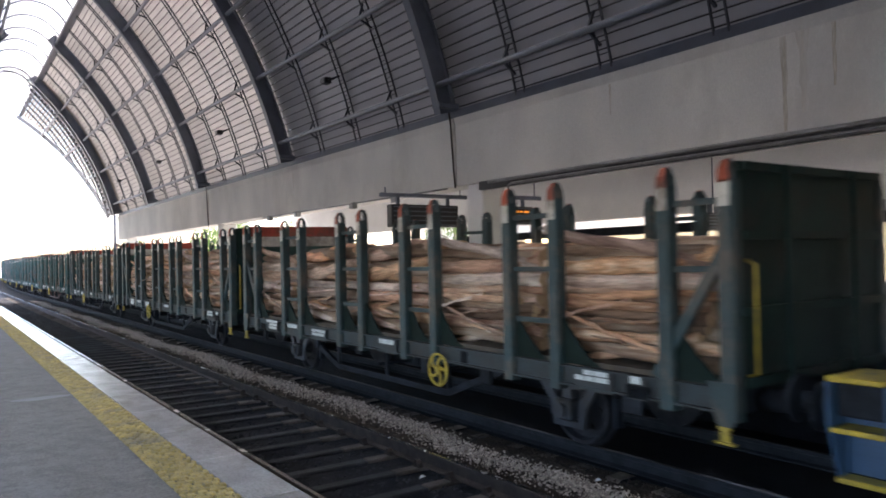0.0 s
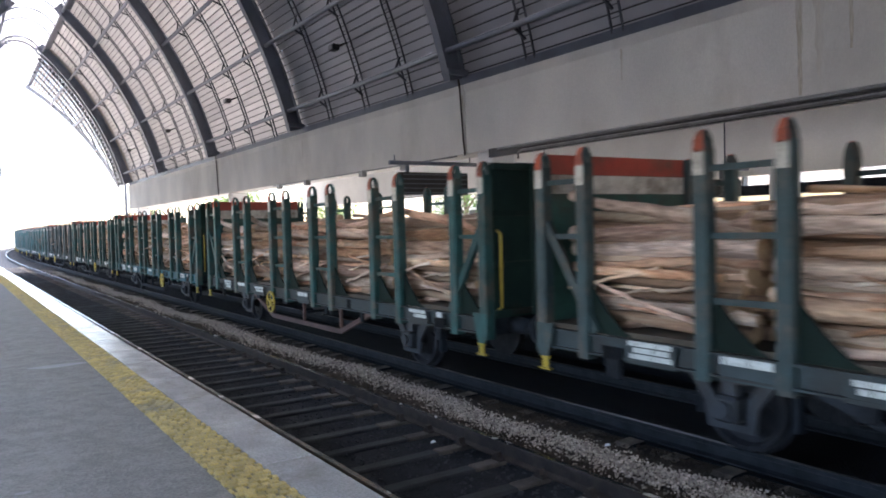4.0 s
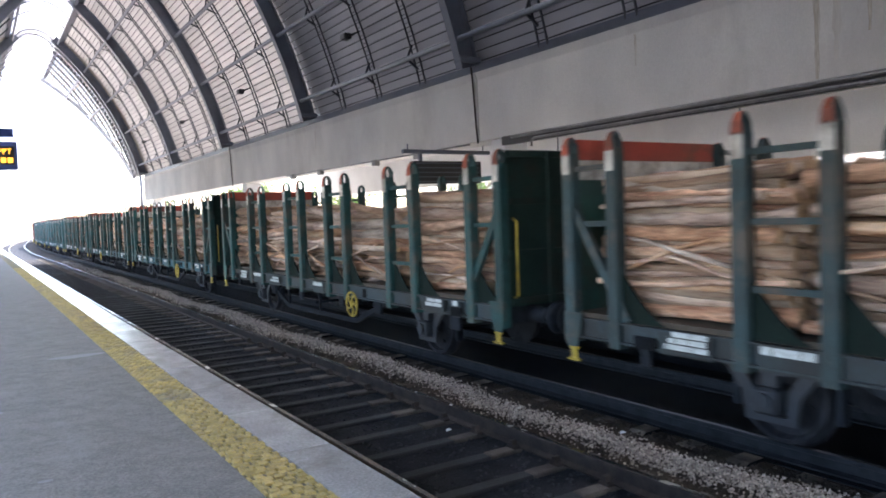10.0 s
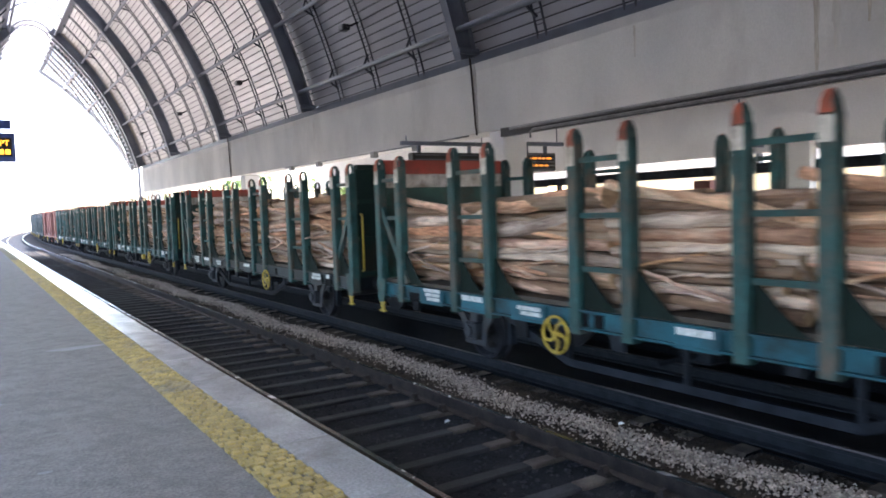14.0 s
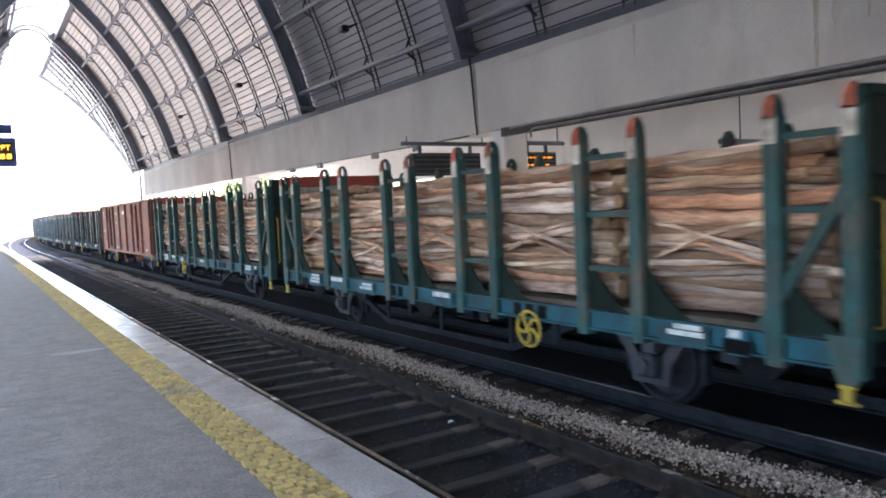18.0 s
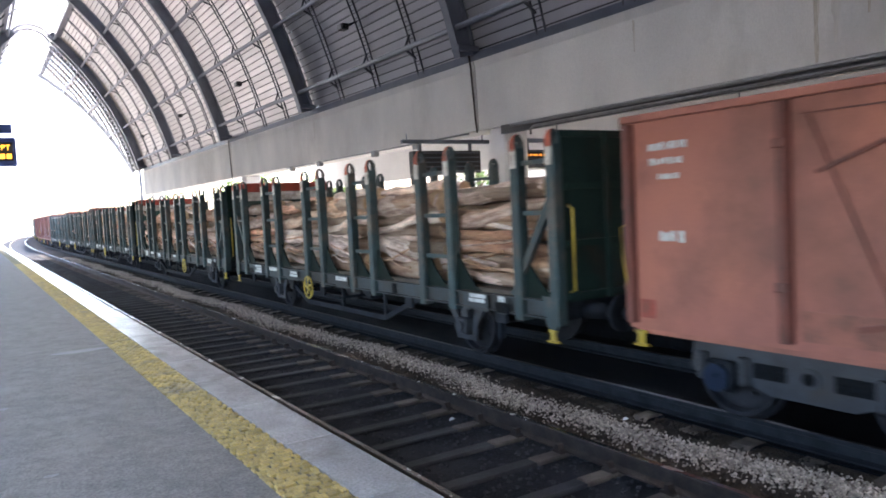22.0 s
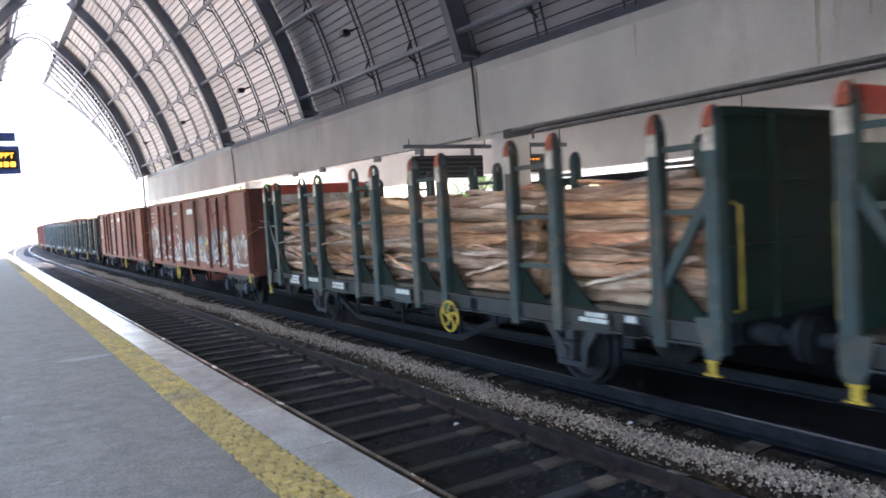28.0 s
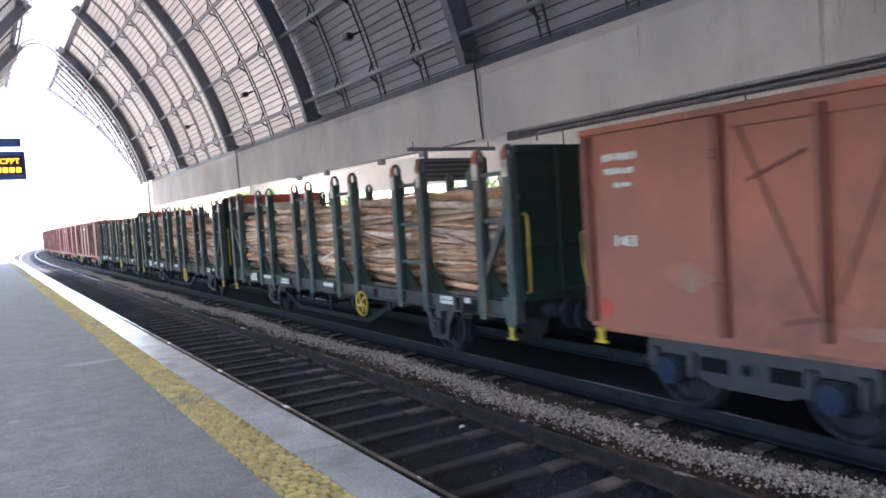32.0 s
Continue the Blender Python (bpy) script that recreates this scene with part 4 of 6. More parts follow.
    # lettering plates on the sole bar
    for y0, y1, rows, top in ((1.0, 1.16, 1, 1.03), (1.44, 1.98, 2, 1.02), (5.95, 6.45, 1, 1.01), (8.5, 9.12, 2, 0.99), (9.75, 10.29, 1, 1.02), (10.85, 11.44, 3, 1.035)):
        y0, y1 = y0 - HALF, y1 - HALF
        bm = B()
        x = -SIDE + 0.012
        h = 0.075 if rows == 1 else 0.052
        for r in range(rows):
            yy, z = y0 + rng.uniform(0.0, 0.05), top - r * (h + 0.014)
            end = y1 - (rng.uniform(0.0, 0.2) if rows > 1 else 0.0)
            while yy < end - 0.03:
                wd = min(rng.uniform(0.12, 0.30), end - yy)
                bm_box(bm, x - 0.003, x + 0.003, yy, yy + wd, z - h, z)
                yy += wd + 0.018
        part("lettering", bm, LETTERING, w, "white painted marking bars")
        low = min(SOLE0, top - rows * (h + 0.014)) - 0.02
        part("marking_plate", bm_box(B(), -SIDE + 0.02, -SIDE + 0.03, y0 - 0.03, y1 + 0.03, low, SOLE1 - 0.004), paint, w)
    # notches are black plates on the bar, their shade put into colour
    for y in (0.92, 11.50):
        part("frame_opening", bm_box(B(), -SIDE + 0.008, -SIDE + 0.014, y - HALF, y - HALF + 0.30, SOLE0 - 0.006, SOLE0 + 0.13), SHADE_BLACK, w, "black plate painted as a shaded notch in the sole bar")
    # hangers, safety loops and small boxes under the sole bar
    for y in (-5.2, -2.7, -1.2, 0.9, 2.6, 5.3):
        bm = B()
        d, b = rng.uniform(0.10, 0.26), rng.uniform(0.04, 0.14)
        bm_box(bm, -SIDE + 0.06, -SIDE + 0.12, y - b, y + b, SOLE0 - d, SOLE0 - 0.003, 0.01)
        part("bracket", bm, UNDER, w)
    # black plates on the sole bar stand in for shaded openings
    for y in ((-2.55, -2.3, -2.05, 1.1, 1.35, 2.2) if livery is LIVERIES[1] else (-2.3, 2.2)):
        part("frame_opening", bm_box(B(), -SIDE + 0.062, -SIDE + 0.068, y, y + 0.15, SOLE0 + 0.03, SOLE1 - 0.04), SHADE_BLACK, w, "black plate painted as a shaded opening in the sole bar")
    return w, axles


# ---- timber ----
BARK_HEAP = mat("heap_bark", (0.44, 0.28, 0.19), (0.22, 0.13, 0.09), rough=0.9, scale=6, fine=38, bump=0.9, dirt=(0.58, 0.47, 0.37), dirt_amount=0.45, spread=0.45, stretch=(1, 0.12, 1), island=True)
BAYS = ((0.16, 2.80), (2.83, 5.26), (5.30, 7.50), (7.54, 9.96), (10.0, 12.64))


def log_mesh(length, r, rng, sides=8, rings=10):
    bm = B()
    bend, lift = rng.gauss(0, 0.035), rng.gauss(0, 0.026)
    twist = rng.uniform(1.0, 2.2)
    pts, rad = [], []
    taper = rng.uniform(0.62, 1.0)
    for i in range(rings):
        u = i / (rings - 1)
        k = math.sin(math.pi * u * twist)
        pts.append((bend * k + rng.uniform(-0.015, 0.015), (u - 0.5) * length, lift * k + rng.uniform(-0.011, 0.011)))
        rad.append(r * (1 + (taper - 1) * u) * rng.uniform(0.84, 1.16))
    bm_tube(bm, pts, rad, sides)
    for f in bm.faces:
        if len(f.verts) > 4:
            f.material_index = 1
    return mesh_of("log", bm, [BARK, LOG_END])


class Stack:
    """A pile of logs for one bay: those at the near side are separate, the heart of the pile is one piece."""

    def __init__(self, length, height, seed, fat):
        rng = random.Random(seed)
        self.near, core = [], B()
        z = 1.12
        while z < 1.12 + height:
            r_row = rng.uniform(0.05, 0.085) * fat
            x = -1.06 + rng.uniform(-0.04, 0.04)
            top = z + 2.4 * r_row > 1.12 + height
            while x < 1.25:
                r = r_row * rng.uniform(0.75, 1.2)
                ln = length * rng.uniform(0.86, 1.04)
                p = Vector((x, rng.uniform(-0.08, 0.08), z + r_row + rng.uniform(-0.02, 0.02) + (rng.uniform(0, 0.06) if top else 0)))
                d = Vector((rng.gauss(0, 0.02), 1, rng.gauss(0, 0.022))) * ln / 2
                bm_tube(core, [p - d, p + Vector((rng.gauss(0, 0.02), 0, rng.gauss(0, 0.02))), p + d], [r, r * 0.95, r * rng.uniform(0.7, 0.95)], 7)
                x += 2 * r_row * rng.uniform(0.95, 1.06)
            z += 2 * r_row * 0.9
        z = 1.12
        while z < 1.12 + height - 0.02:
            r = rng.choice((0.036, 0.045, 0.055, 0.065, 0.08, 0.095)) * fat
            ln = length * rng.uniform(0.84, 1.04)
            tilt = rng.gauss(0, 1.5) + (rng.gauss(0, 4.5) if rng.random() < 0.4 else 0)
            x = -1.27 + r + rng.uniform(0.0, 0.16)
            self.near.append((log_mesh(ln, r, rng), pose(x, rng.uniform(-0.10, 0.10), z + r, tilt, 0, rng.gauss(0, 1.2) + (180 if rng.random() < 0.5 else 0))))
            z += 2 * r * rng.uniform(0.84, 1.04)
        for i in range(2):
            r = rng.uniform(0.04, 0.075) * fat
            self.near.append((log_mesh(length * rng.uniform(0.7, 0.98), r, rng), pose(rng.uniform(-1.0, -0.7), rng.uniform(-0.15, 0.15), 1.12 + height + r * rng.uniform(0.2, 1.0), rng.gauss(0, 2.5), 0, rng.gauss(0, 2))))
        for _ in range(4):
            ln = length * rng.uniform(0.3, 0.8)
            self.near.append((log_mesh(ln, rng.uniform(0.016, 0.028), rng), pose(-1.275, rng.uniform(-0.5, 0.5), 1.16 + height * rng.uniform(0.1, 0.55), rng.choice((-1, 1)) * rng.uniform(4, 13), 0, rng.gauss(0, 1))))
        for f in core.faces:
            if len(f.verts) > 4:
                f.material_index = 1
        self.core = mesh_of("log_heap", core, [BARK_HEAP, LOG_END])


STACKS = [Stack(2.42, h, 10 + i, fat) for i, (h, fat) in enumerate(((1.30, 0.85), (1.26, 1.05), (1.40, 0.78), (1.22, 1.65), (1.34, 0.95), (1.28, 2.1), (1.20, 1.35), (1.42, 0.9), (1.33, 1.0), (1.15, 1.7)))]


def log_load(k, rng, fat=None, fill=1.0):
    load = tagged(new("log_load"), "stacked pale brown barked logs loaded lengthwise on a wagon", "logs", group="timber loads of the train")
    for a, b in BAYS:
        st = STACKS[rng.choice(fat or (0, 1, 2, 4, 6, 7, 8))]
        pile = put("log_pile_heart", st.core, load, pose(0, (a + b) / 2 - HALF, 1.12 * (1 - fill)) @ Matrix.Diagonal((1.0, 1.0, fill, 1.0)))
        tagged(pile, kind="stuff")
        for me, m in st.near:
            put("log", me, pile, m)
    return load


# ---- high-sided wagons ----
RIB_Y = (0.0, 1.82, 3.87, 5.46, 7.24, 8.92, 10.95, 12.80)
G_Z0, G_Z1 = 0.93, 3.14


def bogie(parent, y0, far=False):
    bg = new("bogie")
    bg.parent = parent
    bg.matrix_basis = pose(0, y0, 0)
    axles = []
    for y in (-0.9, 0.9):
        axles.append(put("wheelset", WHEELSET, bg, pose(0, y, AXLE_H)))
    for s in (-1, 1):
        bm = B()
        o = [(-1.30, 0.50), (-1.25, 0.78), (-0.55, 0.86), (-0.2, 0.78), (0.2, 0.78), (0.55, 0.86), (1.25, 0.78), (1.30, 0.50), (1.12, 0.40), (0.68, 0.44), (0.4, 0.34), (-0.4, 0.34), (-0.68, 0.44), (-1.12, 0.40)]
        bm_prism(bm, o, s * 1.08 - 0.05, s * 1.08 + 0.05)
        # frame openings are black plates and discs painted as shade
        for y in (() if far else (-0.40, 0.40)):
            part("frame_hole", bm_box(B(), s * 1.131 - 0.003, s * 1.131 + 0.003, y - 0.17, y + 0.17, 0.49, 0.64, 0.002), SHADE_BLACK, bg, "black plate painted as a long shaded opening of the frame")
        if not far:
            part("frame_boss", bm_tube(B(), [(s * 1.128, 0, 0.57), (s * 1.15, 0, 0.57)], 0.10, 12), BOGIE, bg, "round boss of the frame")
            part("frame_hole", bm_tube(B(), [(s * 1.151, 0, 0.57), (s * 1.155, 0, 0.57)], 0.06, 10), SHADE_BLACK, bg, "black disc painted as a round shaded opening of the frame")
        for y in (-0.9, 0.9):
            part("bogie_axle_box", bm_box(B(), s * 1.15 - 0.08, s * 1.15 + 0.08, y - 0.16, y + 0.16, 0.32, 0.62, 0.03), UNDER, bg)
            part("axle_cap", bm_tube(B(), [(s * 1.232, y, AXLE_H), (s * 1.28, y, AXLE_H)], 0.14, 16), AXLE_BLUE, bg, "glossy dark blue axle cap")
            for k in (() if far else (-0.24, 0.24)):
                part("coil_spring", bm_tube(B(), [(s * 1.15, y + k, 0.40 + 0.028 * i) for i in range(11)], [0.062 if i % 2 else 0.05 for i in range(11)], 8), BOGIE, bg)
        part("side_frame", bm, BOGIE, bg)
    return axles


def gondola(graffiti, wheel_y, rng, far=False, paint=RUST):
    w = tagged(new("gondola_wagon"), "high-sided red-brown steel wagon" + (" covered in faded graffiti" if graffiti else " with scuffed paint"), "freight wagon", group="wagons of the timber train")
    for s in (-1, 1):
        bm = B()
        x = s * (SIDE - 0.10)
        bm_box(bm, x - 0.02, x + 0.02, -HALF, HALF, G_Z0 - 0.06, G_Z1 - 0.08)
        side = part("side_wall", bm, paint, w, "scuffed red-brown steel side")
        bm = B()
        bm_box(bm, s * (SIDE - 0.07) - 0.06, s * (SIDE - 0.07) + 0.06, -HALF - 0.02, HALF + 0.02, G_Z1 - 0.08, G_Z1, 0.01)
        part("top_rail", bm, paint, side)
        bm = B()
        bm_box(bm, s * (SIDE - 0.18) - 0.05, s * (SIDE - 0.18) + 0.05, -HALF, HALF, G_Z0 - 0.12, G_Z0 + 0.02)
        part("sole_bar", bm, paint, side)
        for y in (RIB_Y if s < 0 or not far else ()):
            yy = max(-HALF + 0.06, min(HALF - 0.06, y - HALF))
            bm = B()
            x0 = s * (SIDE - 0.08)
            o = [(yy - 0.065, 0), (yy - 0.04, 1), (yy + 0.04, 1), (yy + 0.065, 0)]
            a = [bm.verts.new((x0 + s * 0.08 * v, u, G_Z0 + 0.0)) for u, v in o]
            b = [bm.verts.new((x0 + s * 0.08 * v, u, G_Z1 - 0.09)) for u, v in o]
            for i in range(4):
                j = (i + 1) % 4
                bm.faces.new((a[i], a[j], b[j], b[i]))
            bm.faces.new(a)
            bm.faces.new(b[::-1])
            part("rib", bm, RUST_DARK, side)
        for y0, y1 in (((1.82, 3.87), (8.92, 10.95)) if s < 0 or not far else ()):
            m = (y0 + y1) / 2 - HALF
            bm = B()
            xb = s * (SIDE - 0.055)
            bm_bar(bm, (xb, m, G_Z0 + 0.06), (xb, m, G_Z1 - 0.12), 0.05, 0.07, (0, 1, 0))
            bm_tube(bm, [(s * (SIDE - 0.01), m - 0.04, G_Z0 + 0.3), (s * (SIDE - 0.01), m - 0.04, G_Z1 - 0.2)], 0.018, 6)
            bm_bar(bm, (xb, m - 0.72, G_Z1 - 0.20), (xb, m - 0.10, G_Z0 + 0.40), 0.012, 0.016)
            bm_bar(bm, (xb, m + 0.80, G_Z1 - 0.20), (xb, m + 0.08, G_Z0 + 0.30), 0.012, 0.016)
            bm_bar(bm, (xb, m + 0.15, G_Z1 - 0.50), (xb, m + 0.72, G_Z1 - 0.72), 0.02, 0.03)
            bm_bar(bm, (xb, m - 0.85, G_Z1 - 0.22), (xb, m + 0.85, G_Z1 - 0.22), 0.012, 0.014)
            bm_bar(bm, (s * (SIDE + 0.0), m - 0.04, G_Z0 + 0.28), (s * (SIDE + 0.0), m + 0.35, G_Z0 + 0.20), 0.03, 0.05)
            part("door_gear", bm, RUST_DARK, side, "dark door bars and latch")
            for z in (() if far else (G_Z0 + 0.5, G_Z1 - 0.45)):
                for yy in (y0 - HALF, y1 - HALF):
                    part("hinge", bm_box(B(), s * (SIDE + 0.005) - 0.02, s * (SIDE + 0.005) + 0.02, yy - 0.06, yy + 0.06, z - 0.04, z + 0.04, 0.008), RUST_DARK, side)
        marks = [(rng.uniform(-0.1, 0.1) + 5.9 - HALF, 2.62, 0.75, 0.17), (8.1 - HALF, 2.65, 0.5, 0.09), (8.15 - HALF, 2.2, 0.22, 0.07), (12.0 - HALF, 2.75, 0.5, 0.08), (12.05 - HALF, 2.6, 0.42, 0.07),
                 (12.1 - HALF, 2.45, 0.25, 0.06), (12.05 - HALF, 1.8, 0.3, 0.12), (1.0 - HALF, 1.02, 0.4, 0.10), (8.0 - HALF, 1.02, 0.6, 0.06), (3.0 - HALF, 1.0, 0.22, 0.05)]
        for y, z, ww, hh in (marks[:3 if far else 10] if s < 0 else ()):
            bm = B()
            x = s * (SIDE - 0.078)
            yy = y
            while yy < y + ww:
                wd = min(hh * rng.uniform(0.35, 0.75), y + ww - yy + 0.01)
                bm_box(bm, x - 0.003, x + 0.003, yy, yy + wd, z + hh * rng.choice((0, 0, 0.12)), z + hh * rng.choice((1, 1, 0.85)))
                yy += wd + (0.006 if ww > 0.7 else hh * rng.choice((0.12, 0.15, 0.4)))
            part("marking", bm, BRIGHT_MARK if ww > 0.7 else LETTERING, side, "white painted marking bars")
        if s < 0:
            scuffs(side, s, rng, 2 if far else 6)
            x = s * (SIDE - 0.0775)
            for y0, y1 in ((1.96, 2.80), (2.95, 3.76)) + (((9.04, 9.85), (10.0, 10.82)) if rng.random() < 0.4 else ()):
                part("door_panel", bm_box(B(), x - 0.003, x + 0.003, y0 - HALF, y1 - HALF, G_Z0 + 0.03, G_Z0 + 0.30), SCUFF[1], side, "grimy dark lower door panel")
            if not far:
                part("rust_patch", bm_box(B(), x - 0.002, x + 0.002, 8.45 - HALF, 8.75 - HALF, 1.36, 1.60), SCUFF[1], side, "dark square repair patch")
            for y in (1.55, 12.45):
                part("red_mark", bm_box(B(), x - 0.003, x + 0.003, y - HALF, y - HALF + 0.2, G_Z0 + (0.35 if y < 5 else 0.06), G_Z0 + (0.55 if y < 5 else 0.26)), RED_STRIPE, side, "small red painted square")
        if graffiti and s < 0:
            spray(side, s, rng)
    for e in (-1, 1):
        bm = B()
        y = e * (HALF - 0.03)
        bm_box(bm, -SIDE + 0.12, SIDE - 0.12, y - 0.02, y + 0.02, G_Z0 - 0.1, G_Z1 - 0.02)
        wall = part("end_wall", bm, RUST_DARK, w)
        for x in (() if far else (-0.9, -0.3, 0.3, 0.9)):
            bm = B()
            bm_box(bm, x - 0.05, x + 0.05, min(y + e * 0.022, y + e * 0.10), max(y + e * 0.022, y + e * 0.10), G_Z0, G_Z1 - 0.1)
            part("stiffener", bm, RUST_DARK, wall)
        if graffiti and e < 0:
            bm = B()
            for i in range(16):
                x, z, a = rng.uniform(-1.2, 1.0), 1.3 + 0.09 * i, rng.uniform(-0.6, 0.6)
                bm_bar(bm, (x, y - 0.0245, z), (x + 0.18 * math.cos(a), y - 0.0245, z + 0.18 * math.sin(a)), 0.004, 0.03)
            part("graffiti", bm, PAINTS[0], wall, "white sprayed scribbles")
        for z in (() if far else (G_Z1 - 0.06, 2.2, 1.3)):
            bm = B()
            bm_box(bm, -SIDE + 0.12, SIDE - 0.12, min(y + e * 0.104, y + e * 0.14), max(y + e * 0.104, y + e * 0.14), z - 0.05, z + 0.05)
            part("stiffener", bm, RUST_DARK, wall)
        for s in (-1, 1):
            put("buffer", BUFFER, w, pose(s * 0.875, e * (HALF + 0.0), 0.90, 0, 0, 0 if e > 0 else 180))
            put("shunter_step", STEP, w, pose(s * (SIDE - 0.06), e * (HALF - 0.16), 0.68), "bright yellow step bracket")
            bm = B()
            bm_tube(bm, [(s * (SIDE - 0.02), e * (HALF - 0.05), 1.25), (s * (SIDE + 0.03), e * (HALF - 0.02), 1.6), (s * (SIDE - 0.02), e * (HALF + 0.05), 1.95), (s * (SIDE - 0.3), e * (HALF + 0.1), 2.08)], 0.009, 6)
            part("grab_rail", bm, YELLOW, w, "bent yellow grab rail")
        bm = B()
        bm_tube(bm, [(0, e * HALF, 0.86), (0, e * (HALF + 0.30), 0.84), (0.0, e * (HALF + 0.42), 0.70), (0, e * (HALF + 0.36), 0.52)], 0.045, 8)
        part("coupling", bm, UNDER, w)
    bm = B()
    bm_box(bm, -SIDE + 0.13, SIDE - 0.13, -HALF + 0.02, HALF - 0.02, G_Z0 + 0.03, G_Z0 + 0.09)
    part("floor_plate", bm, RUST_DARK, w)
    bm = B()
    bm_box(bm, -0.2, 0.2, -HALF, HALF, 0.70, G_Z0 - 0.02)
    for y in (-2.4, -0.9, 0.9, 2.4):
        bm_box(bm, -SIDE + 0.15, SIDE - 0.15, y - 0.06, y + 0.06, 0.74, G_Z0)
    part("underframe", bm, UNDER, w)
    bm = B()
    bm_tube(bm, [(-1.16, -1.0, 0.60), (-1.13, -1.0, 0.60), (-0.30, -1.0, 0.60)], [0.13, 0.17, 0.17], 16)
    part("air_tank", bm, paint, w, "red-brown air tank")
    bm = B()
    bm_bar(bm, (-1.24, 0.90, 0.88), (-1.22, 0.62, 0.44), 0.03, 0.05)
    bm_box(bm, -1.26, -1.16, 0.50, 0.66, 0.36, 0.50, 0.02)
    part("release_lever", bm, paint, w, "red-brown lever hanging from the frame")
    for s in (-1, 1):
        for y in (() if far else (-1.6, 1.5)):
            bm = B()
            bm_bar(bm, (s * 1.2, y, 0.8), (s * 1.15, y + 0.14, 0.35), 0.04, 0.05)
            bm_bar(bm, (s * 1.2, y + 0.5, 0.8), (s * 1.15, y + 0.36, 0.35), 0.04, 0.05)
            bm_bar(bm, (s * 1.15, y + 0.1, 0.36), (s * 1.15, y + 0.4, 0.36), 0.05, 0.05)
            part("door_step", bm, UNDER, w)
    handwheel(w, wheel_y - HALF, 0.64, rng.uniform(0, 72))
    axles = []
    for y in (-4.5, 4.5):
        axles += bogie(w, y, far)
    return w, axles


def graffiti_paint():
    """Faded spray paint: distorted patches of a few colours with dark outlines and worn gaps."""
    m = bpy.data.materials.new("faded_graffiti")
    m.use_nodes = True
    n, ln = m.node_tree.nodes, m.node_tree.links
    bs = n["Principled BSDF"]
    tc = n.new("ShaderNodeTexCoord")
    warp = n.new("ShaderNodeTexNoise")
    warp.inputs["Scale"].default_value = 2.2
    warp.inputs["Detail"].default_value = 3
    ln.new(tc.outputs["Object"], warp.inputs["Vector"])
    add = n.new("ShaderNodeVectorMath")
    add.operation = "MULTIPLY_ADD"
    ln.new(warp.outputs["Color"], add.inputs[0])
    add.inputs[1].default_value = (0.0, 0.9, 0.9)
    ln.new(tc.outputs["Object"], add.inputs[2])
    cells = n.new("ShaderNodeTexVoronoi")
    cells.inputs["Scale"].default_value = 3.0
    ln.new(add.outputs[0], cells.inputs["Vector"])
    edge = n.new("ShaderNodeTexVoronoi")
    edge.feature = "DISTANCE_TO_EDGE"
    edge.inputs["Scale"].default_value = 3.0
    ln.new(add.outputs[0], edge.inputs["Vector"])
    split = n.new("ShaderNodeSeparateColor")
    ln.new(cells.outputs["Color"], split.inputs[0])
    ramp = n.new("ShaderNodeValToRGB")
    ramp.color_ramp.interpolation = "CONSTANT"
    cols = ((0.0, (0.60, 0.60, 0.61)), (0.17, (0.21, 0.078, 0.058)), (0.36, (0.20, 0.34, 0.42)), (0.47, (0.45, 0.06, 0.06)), (0.57, (0.55, 0.56, 0.58)), (0.70, (0.10, 0.17, 0.26)), (0.80, (0.60, 0.40, 0.05)), (0.86, (0.66, 0.67, 0.68)))
    el = ramp.color_ramp.elements
    el[0].position, el[0].color = cols[0][0], (*cols[0][1], 1)
    el[1].position, el[1].color = cols[1][0], (*cols[1][1], 1)
    for pos, c in cols[2:]:
        e = el.new(pos)
        e.color = (*c, 1)
    ln.new(split.outputs[0], ramp.inputs["Fac"])
    line = n.new("ShaderNodeMapRange")
    line.inputs["From Min"].default_value, line.inputs["From Max"].default_value = 0.03, 0.06
    ln.new(edge.outputs["Distance"], line.inputs["Value"])
    mix = n.new("ShaderNodeMix")
    mix.data_type = "RGBA"
    ln.new(line.outputs["Result"], mix.inputs[0])
    mix.inputs[6].default_value = (0.035, 0.035, 0.05, 1)
    ln.new(ramp.outputs["Color"], mix.inputs[7])
    wear = n.new("ShaderNodeTexNoise")
    wear.inputs["Scale"].default_value = 5.0
    wear.inputs["Detail"].default_value = 8
    wear.inputs["Roughness"].default_value = 0.7
    ln.new(tc.outputs["Object"], wear.inputs["Vector"])
    worn = n.new("ShaderNodeMapRange")
    worn.inputs["From Min"].default_value, worn.inputs["From Max"].default_value = 0.47, 0.56
    ln.new(wear.outputs["Fac"], worn.inputs["Value"])
    mix2 = n.new("ShaderNodeMix")
    mix2.data_type = "RGBA"
    ln.new(worn.outputs["Result"], mix2.inputs[0])
    ln.new(mix.outputs[2], mix2.inputs[6])
    mix2.inputs[7].default_value = (0.21, 0.078, 0.058, 1)
    ln.new(mix2.outputs[2], bs.inputs["Base Color"])
    bs.inputs["Roughness"].default_value = 0.6
    return m


def patch(bm, x, pts):
    bm.faces.new([bm.verts.new((x, *p)) for p in pts])
    return bm


GRAFFITI = graffiti_paint()
